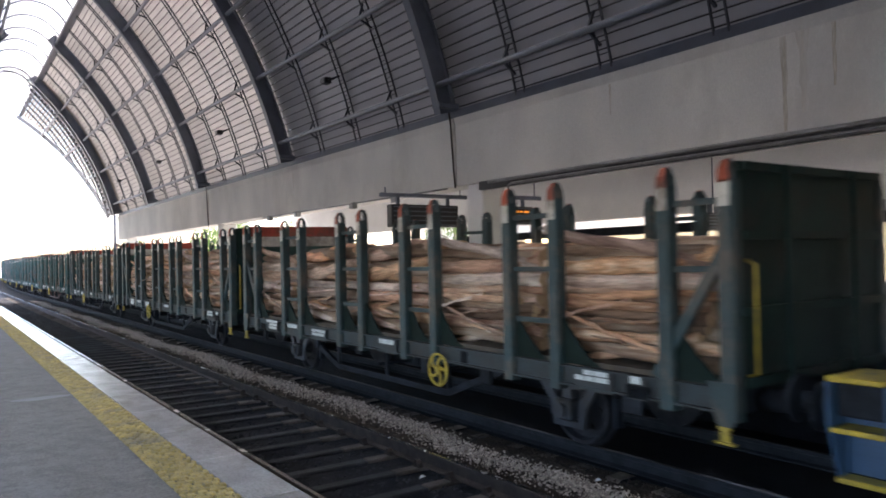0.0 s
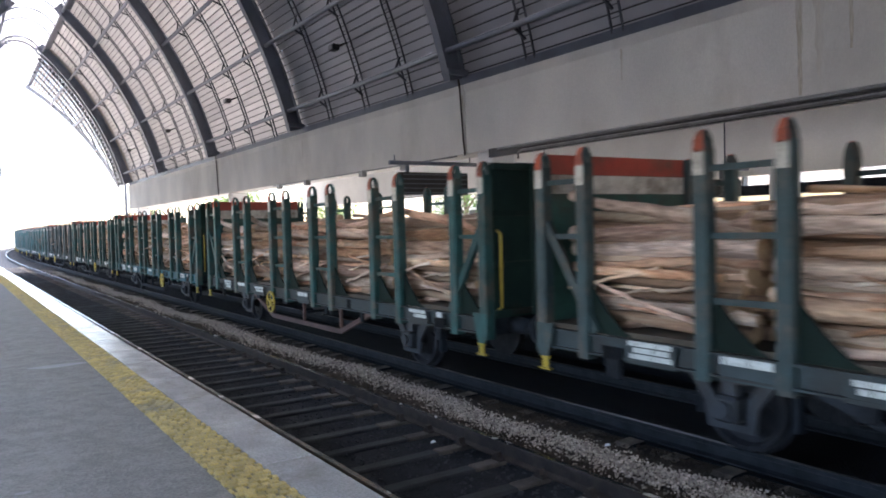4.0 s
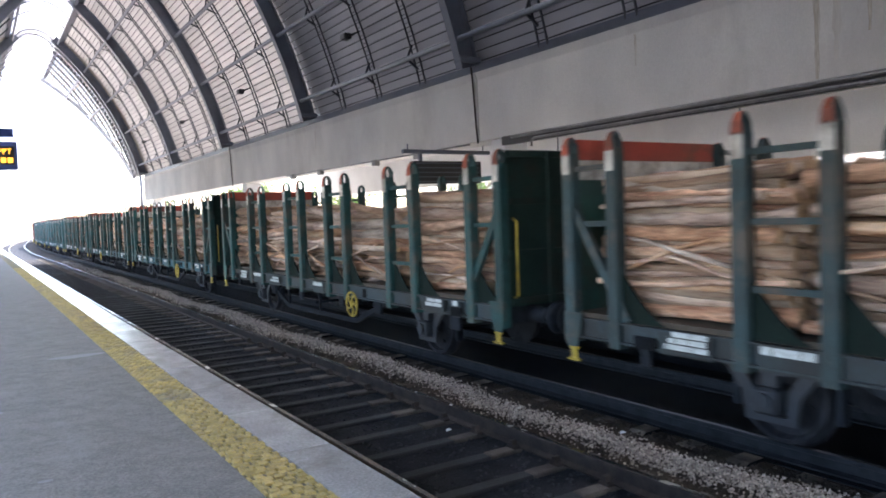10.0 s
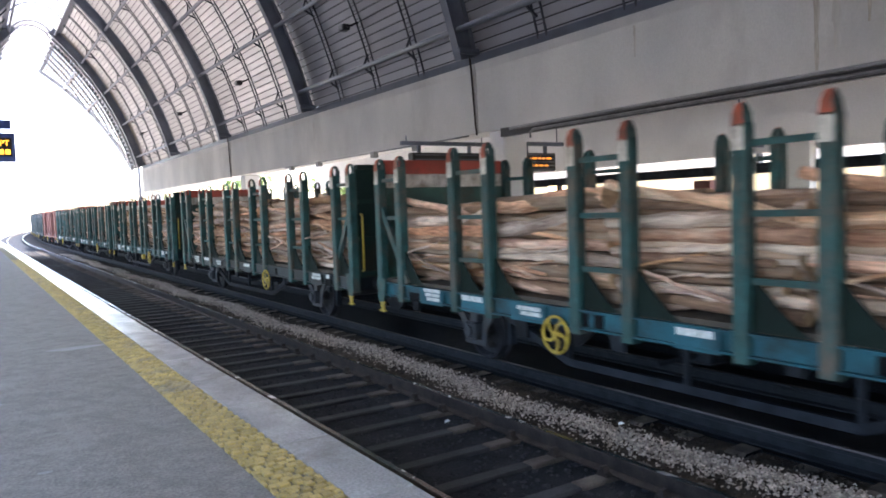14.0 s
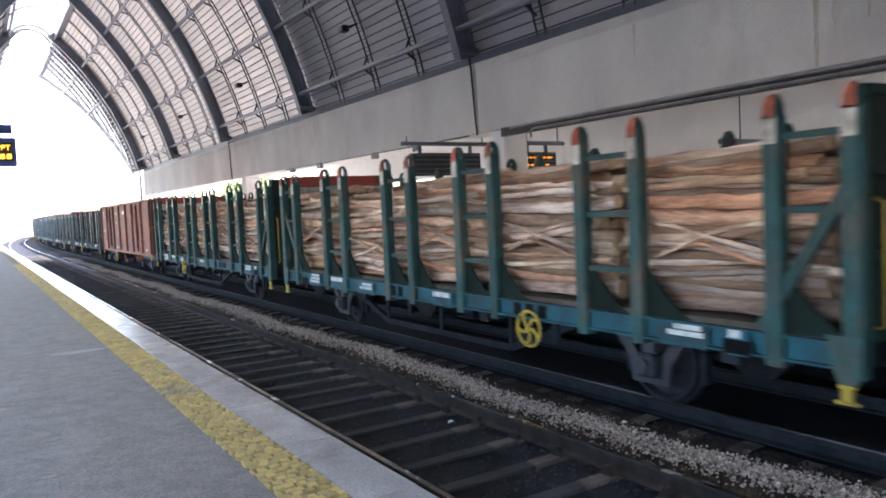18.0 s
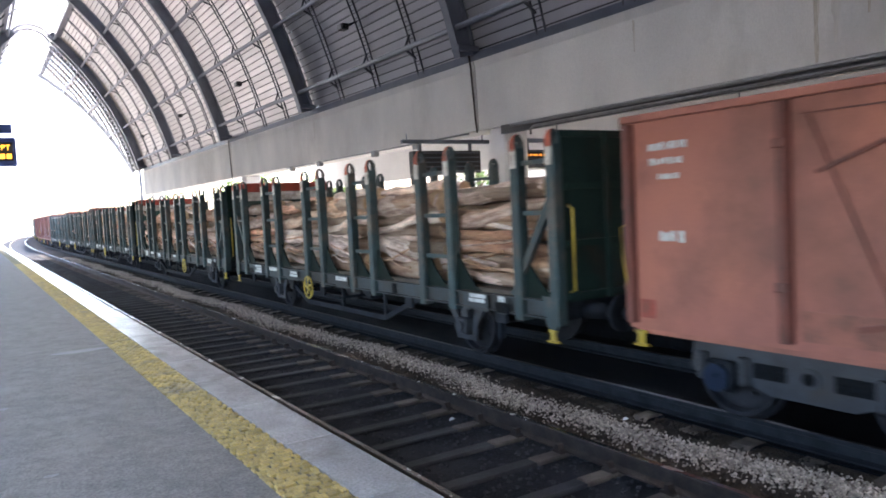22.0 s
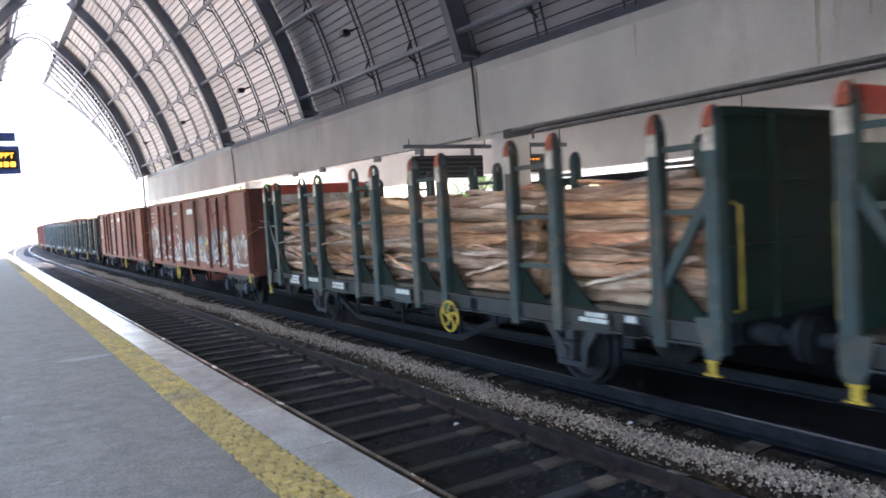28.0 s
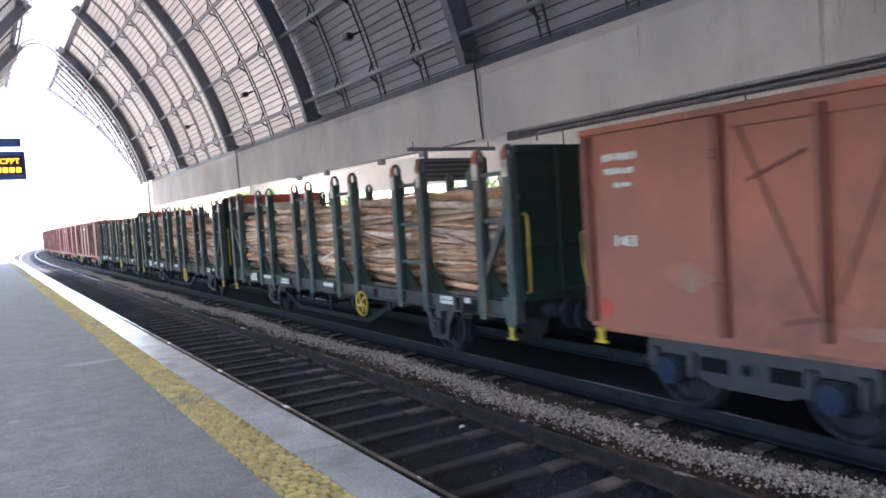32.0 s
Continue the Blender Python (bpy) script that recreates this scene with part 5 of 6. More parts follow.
SCUFF = [mat("scuff_" + n, a, b, rough=0.7, scale=5, fine=50, bump=0.05, dirt=(0.30, 0.11, 0.08), dirt_amount=0.7) for n, a, b in
         (("pink", (0.46, 0.21, 0.17), (0.36, 0.15, 0.12)), ("dark", (0.17, 0.075, 0.057), (0.22, 0.09, 0.068)), ("grey", (0.24, 0.17, 0.15), (0.20, 0.11, 0.09)), ("white", (0.55, 0.50, 0.48), (0.4, 0.33, 0.31)))]


def blob(rng, cy, cz, ry, rz, lo, hi):
    out = []
    for i in range(11):
        a = 2 * math.pi * i / 11
        k = rng.uniform(0.6, 1.1)
        out.append((max(lo, min(hi, cy + ry * k * math.cos(a))), max(G_Z0 + 0.05, min(G_Z1 - 0.12, cz + rz * k * math.sin(a)))))
    return out


def scuffs(side, s, rng, n=9):
    """Irregular stains and worn patches of paint, each between two ribs."""
    for i in range(n):
        j = rng.randrange(len(RIB_Y) - 1)
        lo, hi = RIB_Y[j] - HALF + 0.11, RIB_Y[j + 1] - HALF - 0.11
        pts = blob(rng, rng.uniform(lo, hi), rng.uniform(G_Z0 + 0.1, G_Z1 - 0.2), rng.uniform(0.12, 0.5), rng.uniform(0.06, 0.35), lo, hi)
        part("paint_scuff", patch(B(), s * (SIDE - 0.0785 + 0.0006 * i), pts), SCUFF[rng.choice((1, 2, 2))], side, "worn and stained paint")


def stroke(x, pts, t, lo, hi):
    """A fat sprayed stroke along (y, z) points, kept between two ribs."""
    bm = B()
    left, right = [], []
    n = len(pts)
    for i, (y, z) in enumerate(pts):
        (ya, za), (yb, zb) = pts[max(0, i - 1)], pts[min(n - 1, i + 1)]
        d = math.hypot(yb - ya, zb - za) or 1.0
        k = t * (0.55 if i in (0, n - 1) else 1.0)
        u, v = -(zb - za) / d * k, (yb - ya) / d * k
        left.append(bm.verts.new((x, max(lo, min(hi, y + u)), z + v)))
        right.append(bm.verts.new((x, max(lo, min(hi, y - u)), z - v)))
    for i in range(n - 1):
        bm.faces.new((left[i], left[i + 1], right[i + 1], right[i]))
    return bm


def spray(side, s, rng):
    """Faded fat letters along the lower half of the side, bay by bay: colours of the letters, of their outlines and of accents."""
    bays = (((0, 0, 4, 0), (5, 2), (4,), 1.85), ((0, 0, 6), (5, 5), (3, 3), 2.05), ((0, 1, 0), (5, 5), (3, 3, 6), 1.8), ((4, 6, 0), (5, 1), (3, 6), 1.75),
            ((0, 6, 2), (2, 5), (2, 0), 1.9), ((0, 6), (2, 5), (2,), 1.95), ((0, 0, 4, 0), (2, 5), (2, 0, 0), 2.3))
    for j, (fill, rim, accent, top) in enumerate(bays):
        lo, hi = RIB_Y[j] - HALF + 0.10, RIB_Y[j + 1] - HALF - 0.10
        n = 7
        up = [(lo + (hi - lo) * i / n, top + rng.uniform(-0.25, 0.2)) for i in range(n + 1)]
        low = [(lo + (hi - lo) * i / n, rng.uniform(1.02, 1.14)) for i in range(n + 1)]
        part("graffiti", patch(B(), s * (SIDE - 0.074), low + up[::-1]), GRAFFITI, side, "faded sprayed graffiti")
        deep = 0.0730
        m = len(fill)
        for i, c in enumerate(fill):
            cy, w = lo + (hi - lo) * (i + 0.5) / m, (hi - lo) / m * rng.uniform(0.34, 0.5)
            h = top - 1.12
            arch = [(-1.0, 0.02), (-1.1, 0.35), (-0.8, 0.72), (-0.1, rng.uniform(0.85, 1.0)), (0.6, 0.78), (0.85, 0.5), (0.4, 0.22), (1.0, 0.0)]
            first = rng.randrange(0, 3)
            pts = [(cy + w * (a + rng.uniform(-0.15, 0.15)), 1.12 + h * max(0.0, b + rng.uniform(-0.06, 0.06))) for a, b in arch[first:first + rng.randrange(4, 7)]]
            t = rng.uniform(0.06, 0.12)
            part("graffiti", stroke(s * (SIDE - deep), pts, t + 0.028, lo, hi), PAINTS[rim[i % 2]], side, "sprayed outline")
            part("graffiti", stroke(s * (SIDE - deep + 0.0008), pts, t, lo, hi), PAINTS[c], side, "fat sprayed stroke")
            deep -= 0.0016
        for _ in range(7):
            cy, cz = rng.uniform(lo + 0.1, hi - 0.1), rng.uniform(1.15, top)
            a, r = rng.uniform(0, 6.28), rng.uniform(0.08, 0.26)
            pts = [(cy + r * math.cos(a) * u + rng.uniform(-0.04, 0.04), cz + r * math.sin(a) * u + rng.uniform(-0.04, 0.04)) for u in (-1, -0.4, 0.3, 1)]
            part("graffiti", stroke(s * (SIDE - deep), pts, rng.uniform(0.012, 0.05), lo, hi), PAINTS[rng.choice(fill + rim + accent + (0,))], side, "sprayed streak")
            deep -= 0.0006
        for c in accent:
            cy, cz = rng.uniform(lo + 0.3, hi - 0.3), rng.uniform(1.35, top - 0.1)
            a, r = rng.uniform(0, 3.1), rng.uniform(0.15, 0.3)
            pts = [(cy + r * math.cos(a + 0.5 * i), cz + 0.9 * r * math.sin(a + 0.5 * i)) for i in range(6)]
            part("graffiti", stroke(s * (SIDE - deep), pts, rng.uniform(0.03, 0.075), lo, hi), PAINTS[c], side, "sprayed accent")
            deep -= 0.0008
        pts = [(lo + (hi - lo) * (0.08 + 0.17 * i), 1.10 + rng.uniform(-0.03, 0.05)) for i in range(6)]
        part("graffiti", stroke(s * (SIDE - deep), pts, rng.uniform(0.03, 0.06), lo, hi), PAINTS[0], side, "white sprayed streak")


def locomotive():
    w = tagged(new("locomotive"), "blue locomotive end with yellow-edged footsteps", "locomotive", group="wagons of the timber train")
    bm = B()
    bm_box(bm, -1.40, 1.40, -9.0, 8.4, 1.25, 3.3, 0.12)
    part("body", bm, BLUE, w)
    bm = B()
    bm_box(bm, -1.36, 1.36, -9.4, 8.9, 0.95, 1.24, 0.02)
    part("frame", bm, UNDER, w)
    for s in (-1, 1):
        back = s * 1.12
        bm = bm_box(B(), back - 0.015, back + 0.015, 8.48, 8.96, 0.45, 1.235, 0.004)
        lad = part("footsteps", bm, BLUE, w)
        for y in (8.48, 8.94):
            o = [(s * 1.14, 0.42), (s * 1.26, 0.42), (s * 1.42, 0.90), (s * 1.42, 1.235), (s * 1.14, 1.235)]
            part("step_side", bm_prism(B(), o, y - 0.012, y + 0.012, "y"), BLUE, lad)
        for z, x0, x1 in ((0.40, 1.15, 1.34), (0.82, 1.15, 1.42), (1.24, 0.85, 1.47)):
            bm = bm_box(B(), min(s * x0, s * x1), max(s * x0, s * x1), 8.50, 8.925, z, z + 0.045, 0.01)
            part("tread", bm, YELLOW, lad, "yellow step tread")
        put("buffer", BUFFER, w, pose(s * 0.875, 8.9, 0.95))
    axles = []
    for y in (-5.5, 5.5):
        axles += bogie(w, y)
    bm = B()
    bm_box(bm, -1.2, 1.2, 8.404, 8.43, 2.2, 2.9, 0.01)
    part("windscreen", bm, BLACK, w)
    return w, axles

# ---- platform edge ----
YEL0, YEL1, EDGE1 = 1.345, 1.676, 2.052
edge = tagged(new("platform_edge"), "smooth pale grey stone slabs along the platform edge", "edge stones", kind="structure")
bm = B()
bm_box(bm, 0.0, EDGE1 - YEL1 - 0.004, 0.004, 1.196, -0.14, 0.0, 0.008)
EDGE_MESH = mesh_of("edge_slab", bm, EDGE_STONE)
for i in range(44):
    put("edge_slab", EDGE_MESH, edge, pose(YEL1 + 0.004 + random.uniform(-0.002, 0.002), -1.2 + 1.2 * i, random.uniform(-0.002, 0.002)))
part("edge_slabs_far", strip(B(), YEL1 + 0.004, EDGE1, -0.14, 0.0, 51.6, 190), EDGE_STONE, edge)
part("edge_slabs_behind", strip(B(), YEL1 + 0.004, EDGE1, -0.14, 0.0, -45, -1.2), EDGE_STONE, edge)

# yellow warning strip of small worn setts
near_setts = []
vs, fs = [], []
rng = random.Random(4)
pitch = 0.074
for j in range(int(39.5 / pitch)):
    off = 0.5 * (j % 2)
    for i in range(5):
        cx, cy = YEL0 + (i + off) * (YEL1 - YEL0) / 4.6, -4.0 + j * pitch
        cx, cy = cx + rng.uniform(-0.012, 0.012), cy + rng.uniform(-0.012, 0.012)
        hx, hy = 0.031 * rng.uniform(0.85, 1.05), 0.033 * rng.uniform(0.85, 1.05)
        x0, x1 = max(YEL0, cx - hx), min(YEL1, cx + hx)
        if x1 - x0 < 0.015:
            continue
        h = 0.006 + rng.uniform(-0.003, 0.004)
        if 2.9 < cy < 6.85:
            near_setts.append((x0, x1, cy, hy, h))
            continue
        k = len(vs)
        for z, g in ((-0.03, 0.0), (h - 0.007, 0.0), (h, 0.008)):
            w = rng.uniform(-0.003, 0.003)
            vs += [(x0 + g, cy - hy + g + w, z), (x1 - g, cy - hy + g - w, z), (x1 - g, cy + hy - g + w, z), (x0 + g, cy + hy - g - w, z)]
        for r in (0, 4):
            for q in range(4):
                fs.append((k + r + q, k + r + (q + 1) % 4, k + r + 4 + (q + 1) % 4, k + r + 4 + q))
        fs.append((k + 8, k + 9, k + 10, k + 11))
me = bpy.data.meshes.new("warning_setts")
me.from_pydata(vs, [], fs)
me.materials.append(YELLOW_TILE)
tagged(new("warning_setts", me), "worn yellow-painted small setts of the warning strip", "paving", kind="stuff")
MORTAR = mat("yellow_grey_mortar", (0.30, 0.24, 0.10), (0.17, 0.15, 0.105), rough=0.9, scale=7, fine=60, bump=0.3)
strip_bed = tagged(part("warning_strip_bed", strip(B(), YEL0, YEL1, -0.06, -0.008, -45, 35.6), MORTAR), "grey-yellow mortar bed between the setts", "mortar", kind="structure")
SETTS = []
for i in range(6):
    bm = B()
    rings = []
    for z, g in ((-0.03, 0.0), (-0.007, 0.0), (0.0, 0.13)):
        w = rng.uniform(-0.05, 0.05)
        rings.append([bm.verts.new((a * (1 - g) * 0.5, b * (1 - g) * 0.5 + w * c, z)) for a, b, c in ((-1, -1, 1), (1, -1, -1), (1, 1, 1), (-1, 1, -1))])
    for p, q in zip(rings, rings[1:]):
        for n in range(4):
            bm.faces.new((p[n], p[(n + 1) % 4], q[(n + 1) % 4], q[n]))
    bm.faces.new(rings[-1])
    SETTS.append(mesh_of("sett", bm, YELLOW_SETT))
for i, (x0, x1, cy, hy, h) in enumerate(near_setts):
    put("sett", SETTS[i % 6], strip_bed, pose((x0 + x1) / 2, cy, h) @ Matrix.Diagonal((x1 - x0, 2 * hy, 1.0, 1.0)))
tagged(part("warning_strip", strip(B(), YEL0, YEL1, -0.06, 0.002, 35.6, 190), MORTAR), "dull yellow-grey warning strip further down the platform", "paving", kind="structure")

# unseen dark ground added behind the near platform to dim the vault
DIM_YARD = mat("dim_yard", (0.055, 0.055, 0.057), (0.04, 0.04, 0.042), rough=0.85, scale=0.5, fine=20, bump=0.3)
tagged(part("yard", bm_box(B(), -90.0, -9.05, -100.0, 64.0, -1.29, -0.15), DIM_YARD), "unseen dark ground added behind the near platform", "yard", kind="structure")
# pale worn patch and stains on the asphalt
PATCH = mat("pale_asphalt_patch", (0.27, 0.27, 0.275), (0.21, 0.21, 0.215), rough=0.5, scale=3, fine=42, bump=0.3)
for cx, cy, rx, ry in ((0.98, 10.05, 0.36, 0.13), (0.3, 5.2, 0.05, 0.03), (0.6, 4.4, 0.04, 0.03), (0.1, 7.4, 0.05, 0.06)):
    bm = B()
    bm.faces.new([bm.verts.new((cx + rx * random.uniform(0.75, 1.1) * math.cos(a), cy + ry * random.uniform(0.75, 1.1) * math.sin(a), 0.003)) for a in (2 * math.pi * i / 14 for i in range(14))])
    part("asphalt_patch", bm, PATCH, platform, "pale worn patch")

# ---- behind the opposite platform ----
bm = B()
bm_box(bm, 14.0, 14.3, HALL_0, 19.0, 2.47, 5.6)
bm_box(bm, 14.0, 14.3, 19.004, 33.0, 2.62, 5.6)
tagged(part("wall_upper", bm, CONCRETE_PALE), "grey concrete fascia behind the opposite platform", "wall", kind="structure")
bm = B()
bm_box(bm, 14.0, 14.3, HALL_0, 19.0, -0.02, 1.0)
bm_box(bm, 14.0, 14.3, HALL_0, -1.0, 1.0, 2.05)
bm_box(bm, 14.0, 14.3, 15.0, 16.2, 1.0, 2.05)
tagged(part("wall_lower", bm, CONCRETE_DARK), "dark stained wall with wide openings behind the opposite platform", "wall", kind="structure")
tagged(part("wall_lintel", bm_box(B(), 13.95, 14.3, HALL_0, 19.0, 2.054, 2.26), UNDER), "dark steel lintel under the strip window", "wall", kind="structure")
# wall faces away from the sun; its paler colour supplies the brightness
BEIGE = mat("yellow_beige_render", (0.62, 0.52, 0.31), (0.52, 0.43, 0.25), rough=0.9, scale=0.8, fine=30, bump=0.1)
tagged(part("yard_wall", bm_box(B(), 20.0, 20.3, -30.0, 26.0, -1.3, 2.35), BEIGE), "yellow-beige yard wall behind the station, kept bright by its colour", "wall", kind="structure")
win = tagged(new("window_1"), "long low strip window under the concrete fascia", "window", kind="structure")
for i in range(12):
    y = RIBS[4] + 0.6 + i * 3.1
    part("mullion", bm_box(B(), 14.05, 14.2, y - 0.03, y + 0.03, 2.264, 2.466), PALE_STEEL, win)
tagged(part("ceiling_opposite", bm_box(B(), 11.42, 14.0, HALL_0, 33.0, 5.0, 5.2), CONCRETE_PALE), "grey concrete soffit over the opposite platform", "ceiling", kind="structure")
tagged(part("pier", bm_box(B(), 13.70, 13.94, 8.20, 8.72, -0.02, 2.62, 0.01), CONCRETE_PALE), "pale grey concrete pier before the strip window", "pier", kind="structure")
for y, z0, z1 in ((10.95, 0.98, 1.97), (6.0, 0.98, 1.9)):
    ob = tagged(part("wooden_crate", bm_box(B(), 14.02, 14.28, y - 0.22, y + 0.22, 1.004, z1, 0.01), RUST_DARK), "brown upright case in the wall opening", "case", group="cases in the openings")
# added glowing boxes stand in for sunlit beige patches on that wall
for i, y in enumerate((15.3, 15.9)):
    ob = tagged(new("glow_box"), "small warm glowing box in place of a sunlit wall patch", "lamp", group="lamps on the back wall")
    ob.matrix_basis = pose(13.97, y, 1.98)
    part("housing", bm_box(B(), -0.06, 0.0, -0.22, 0.22, -0.10, 0.10, 0.02), BLACK, ob)
    part("lens", bm_box(B(), -0.075, -0.062, -0.18, 0.18, -0.07, 0.07, 0.004), glow("warm_glow", (1.0, 0.78, 0.4), 0.9) if i == 0 else bpy.data.materials["warm_glow"], ob)

# conduit and cable tray under the beam
tray = tagged(new("cable_tray"), "dark cable tray fixed along the foot of the concrete beam", "cable tray")
bm = B()
bm_box(bm, BEAM_X - 0.10, BEAM_X + 0.02, -12, 13.6, BEAM_Z0 - 0.20, BEAM_Z0 - 0.004)
part("tray", bm, BLACK, tray)
part("conduit", bm_tube(B(), [(BEAM_X - 0.14, -12, BEAM_Z0 - 0.05), (BEAM_X - 0.14, 13.2, BEAM_Z0 - 0.05)], 0.035, 8), GALV, tray)
part("conduit", bm_tube(B(), [(BEAM_X - 0.13, -12, BEAM_Z0 - 0.15), (BEAM_X - 0.13, 12.4, BEAM_Z0 - 0.15), (BEAM_X - 0.13, 12.5, BEAM_Z0 - 0.2), (BEAM_X - 0.13, 12.5, BEAM_Z0 - 0.32)], 0.028, 8), GALV, tray)
pipe = tagged(new("conduit_run"), "thin grey conduits clipped along the lower edge of the beam", "conduit")
part("conduit", bm_tube(B(), [(BEAM_X - 0.03, 15.0, BEAM_Z0 - 0.04), (BEAM_X - 0.03, 27.5, BEAM_Z0 - 0.04)], 0.025, 6), GALV, pipe)
for y in (17.5, 20.0, 24.2, 26.8):
    part("junction_box", bm_box(B(), BEAM_X - 0.12, BEAM_X + 0.05, y - 0.12, y + 0.12, BEAM_Z0 - 0.20, BEAM_Z0 - 0.01, 0.015), GALV, pipe)

# rust-stained drain pipes in the beam joints
for y in (RIBS[8], RIBS[10]):
    ob = tagged(new("drain_pipe"), "thin dark drain pipe running down the beam joint", "pipe", group="drain pipes at the joints")
    part("pipe", bm_tube(B(), [(BEAM_X - 0.08, y + 0.12, BEAM_Z1 + 0.15), (BEAM_X - 0.06, y + 0.10, BEAM_Z1 - 0.1), (BEAM_X - 0.035, y + 0.03, BEAM_Z0 + 0.3), (BEAM_X - 0.02, y, BEAM_Z0 - 0.05)], 0.022, 6), RAIL_SIDE, ob)


def rod(x, y, z0, z1):
    return bm_tube(B(), [(x, y, z0), (x, y, z1)], 0.016, 6)


# departure displays hanging over the opposite platform
def display(x0, x1, y, z0, z1, lit, label):
    ob = tagged(new("departure_display"), label, "display board", group="display boards")
    box = part("case", bm_box(B(), x0, x1, y - 0.12, y + 0.12, z0, z1, 0.02), BLACK, ob)
    part("top_bar", bm_box(B(), x0 - 0.25, x1 + 0.35, y - 0.05, y + 0.05, z1 + 0.18, z1 + 0.28, 0.01), STEEL, ob)
    for x in (x0 + 0.25, x1 - 0.25):
        part("hanger", bm_box(B(), x - 0.04, x + 0.04, y - 0.03, y + 0.03, z1 + 0.002, z1 + 0.18), STEEL, ob)
    for x in ((x0 - 0.1, x1 + 0.15) if x1 - x0 > 1.0 else ((x0 + x1) / 2,)):
        part("rod", rod(x, y, z1 + 0.28, BEAM_Z0 + 0.01 if x < 11.3 else 5.01), STEEL, ob)
    n = 5
    for i in range(n):
        z = z0 + (z1 - z0) * (i + 0.5) / n
        part("row_shade", bm_box(B(), x0 + 0.06, x1 - 0.06, y - 0.135, y - 0.122, z - 0.012, z + 0.012), STEEL, box)
    if lit:
        rg = random.Random(3)
        for i in range(2):
            z = z0 + (z1 - z0) * (0.30 + 0.4 * i)
            x = x0 + 0.12
            while x < x1 - 0.25:
                wd = rg.uniform(0.05, 0.16)
                part("lit_bar", bm_box(B(), x, x + wd, y - 0.14, y - 0.136, z - 0.022, z + 0.022), LED_DIM, box, "orange lit bar")
                x += wd + 0.05
    return ob


display(9.12, 11.12, 15.6, 2.36, 2.92, False, "large dark slatted departure display hanging from the beam")
display(11.35, 12.45, 14.2, 2.38, 2.82, True, "small display with orange lit lines beyond the beam")
display(11.9, 12.6, 8.7, 2.02, 2.32, False, "small dark display box hanging over the opposite platform")

# platform display on the near side, blue with orange lights
sign = tagged(new("platform_sign"), "blue hanging train indicator with orange lit letters", "sign")
SX, SY, SZ = 0.85, 17.0, 2.77
part("case", bm_box(B(), SX - 1.7, SX, SY - 0.1, SY + 0.1, SZ, SZ + 0.56, 0.02), SIGN_BLUE, sign)
part("header", bm_box(B(), SX - 1.7, SX - 0.05, SY - 0.06, SY + 0.06, SZ + 0.65, SZ + 0.82, 0.01), SIGN_BLUE, sign)
for x in (SX - 0.5, SX - 1.4):
    part("hanger", bm_box(B(), x - 0.06, x + 0.06, SY - 0.04, SY + 0.04, SZ + 0.56, SZ + 0.65), SIGN_BLUE, sign)
    part("rod", rod(x, SY, SZ + 0.82, 10.4), STEEL, sign)
panel = part("screen", bm_box(B(), SX - 1.62, SX - 0.06, SY - 0.112, SY - 0.102, SZ + 0.10, SZ + 0.46), BLACK, sign)
cu = bpy.data.curves.new("letters", "FONT")
cu.body, cu.size, cu.align_x, cu.extrude = "CPPT", 0.15, "RIGHT", 0.002
tmp = new("letters", cu)
me = bpy.data.meshes.new_from_object(tmp.evaluated_get(bpy.context.evaluated_depsgraph_get()))
bpy.data.objects.remove(tmp)
me.materials.append(LED)
put("letters", me, sign, pose(SX - 0.10, SY - 0.116, SZ + 0.31, 90, 0, 0), "orange lit letters")
for i in range(6):
    part("lit_bar", bm_box(B(), SX - 0.09 - 0.115 * (i + 1) + 0.03, SX - 0.09 - 0.115 * i, SY - 0.12, SY - 0.114, SZ + 0.14, SZ + 0.235), LED, sign, "orange lit bar of a second line")


# floodlights under the vault
def floodlight(y):
    ob = tagged(new("floodlight"), "small dark floodlight bracketed under the vault", "floodlight", group="floodlights under the vault")
    x, z = arc(19.6, ARC_R - 0.62)
    ob.matrix_basis = pose(x, y, z)
    part("housing", bm_box(B(), -0.11, 0.11, -0.15, 0.15, -0.09, 0.09, 0.03), BLACK, ob)
    part("reflector", bm_box(B(), -0.14, -0.112, -0.13, 0.13, -0.07, 0.07, 0.01), GALV, ob)
    part("bracket", bm_bar(B(), (0.0, -0.17, 0.0), (0.35, -0.17, 0.15), 0.03, 0.05), BLACK, ob)
    part("bracket", bm_bar(B(), (0.0, 0.17, 0.0), (0.35, 0.17, 0.15), 0.03, 0.05), BLACK, ob)


for y0, y1 in zip(RIBS[6:], RIBS[7:]):
    floodlight((y0 + y1) / 2)

# ---- outside ----
LAMP_POST = tagged(new("lamp_post"), "tall slim grey mast beyond the end of the hall", "mast")
part("mast", bm_tube(B(), [(12.2, 66, -1.3), (12.2, 66, 12.0)], [0.14, 0.08], 10), STEEL, LAMP_POST)


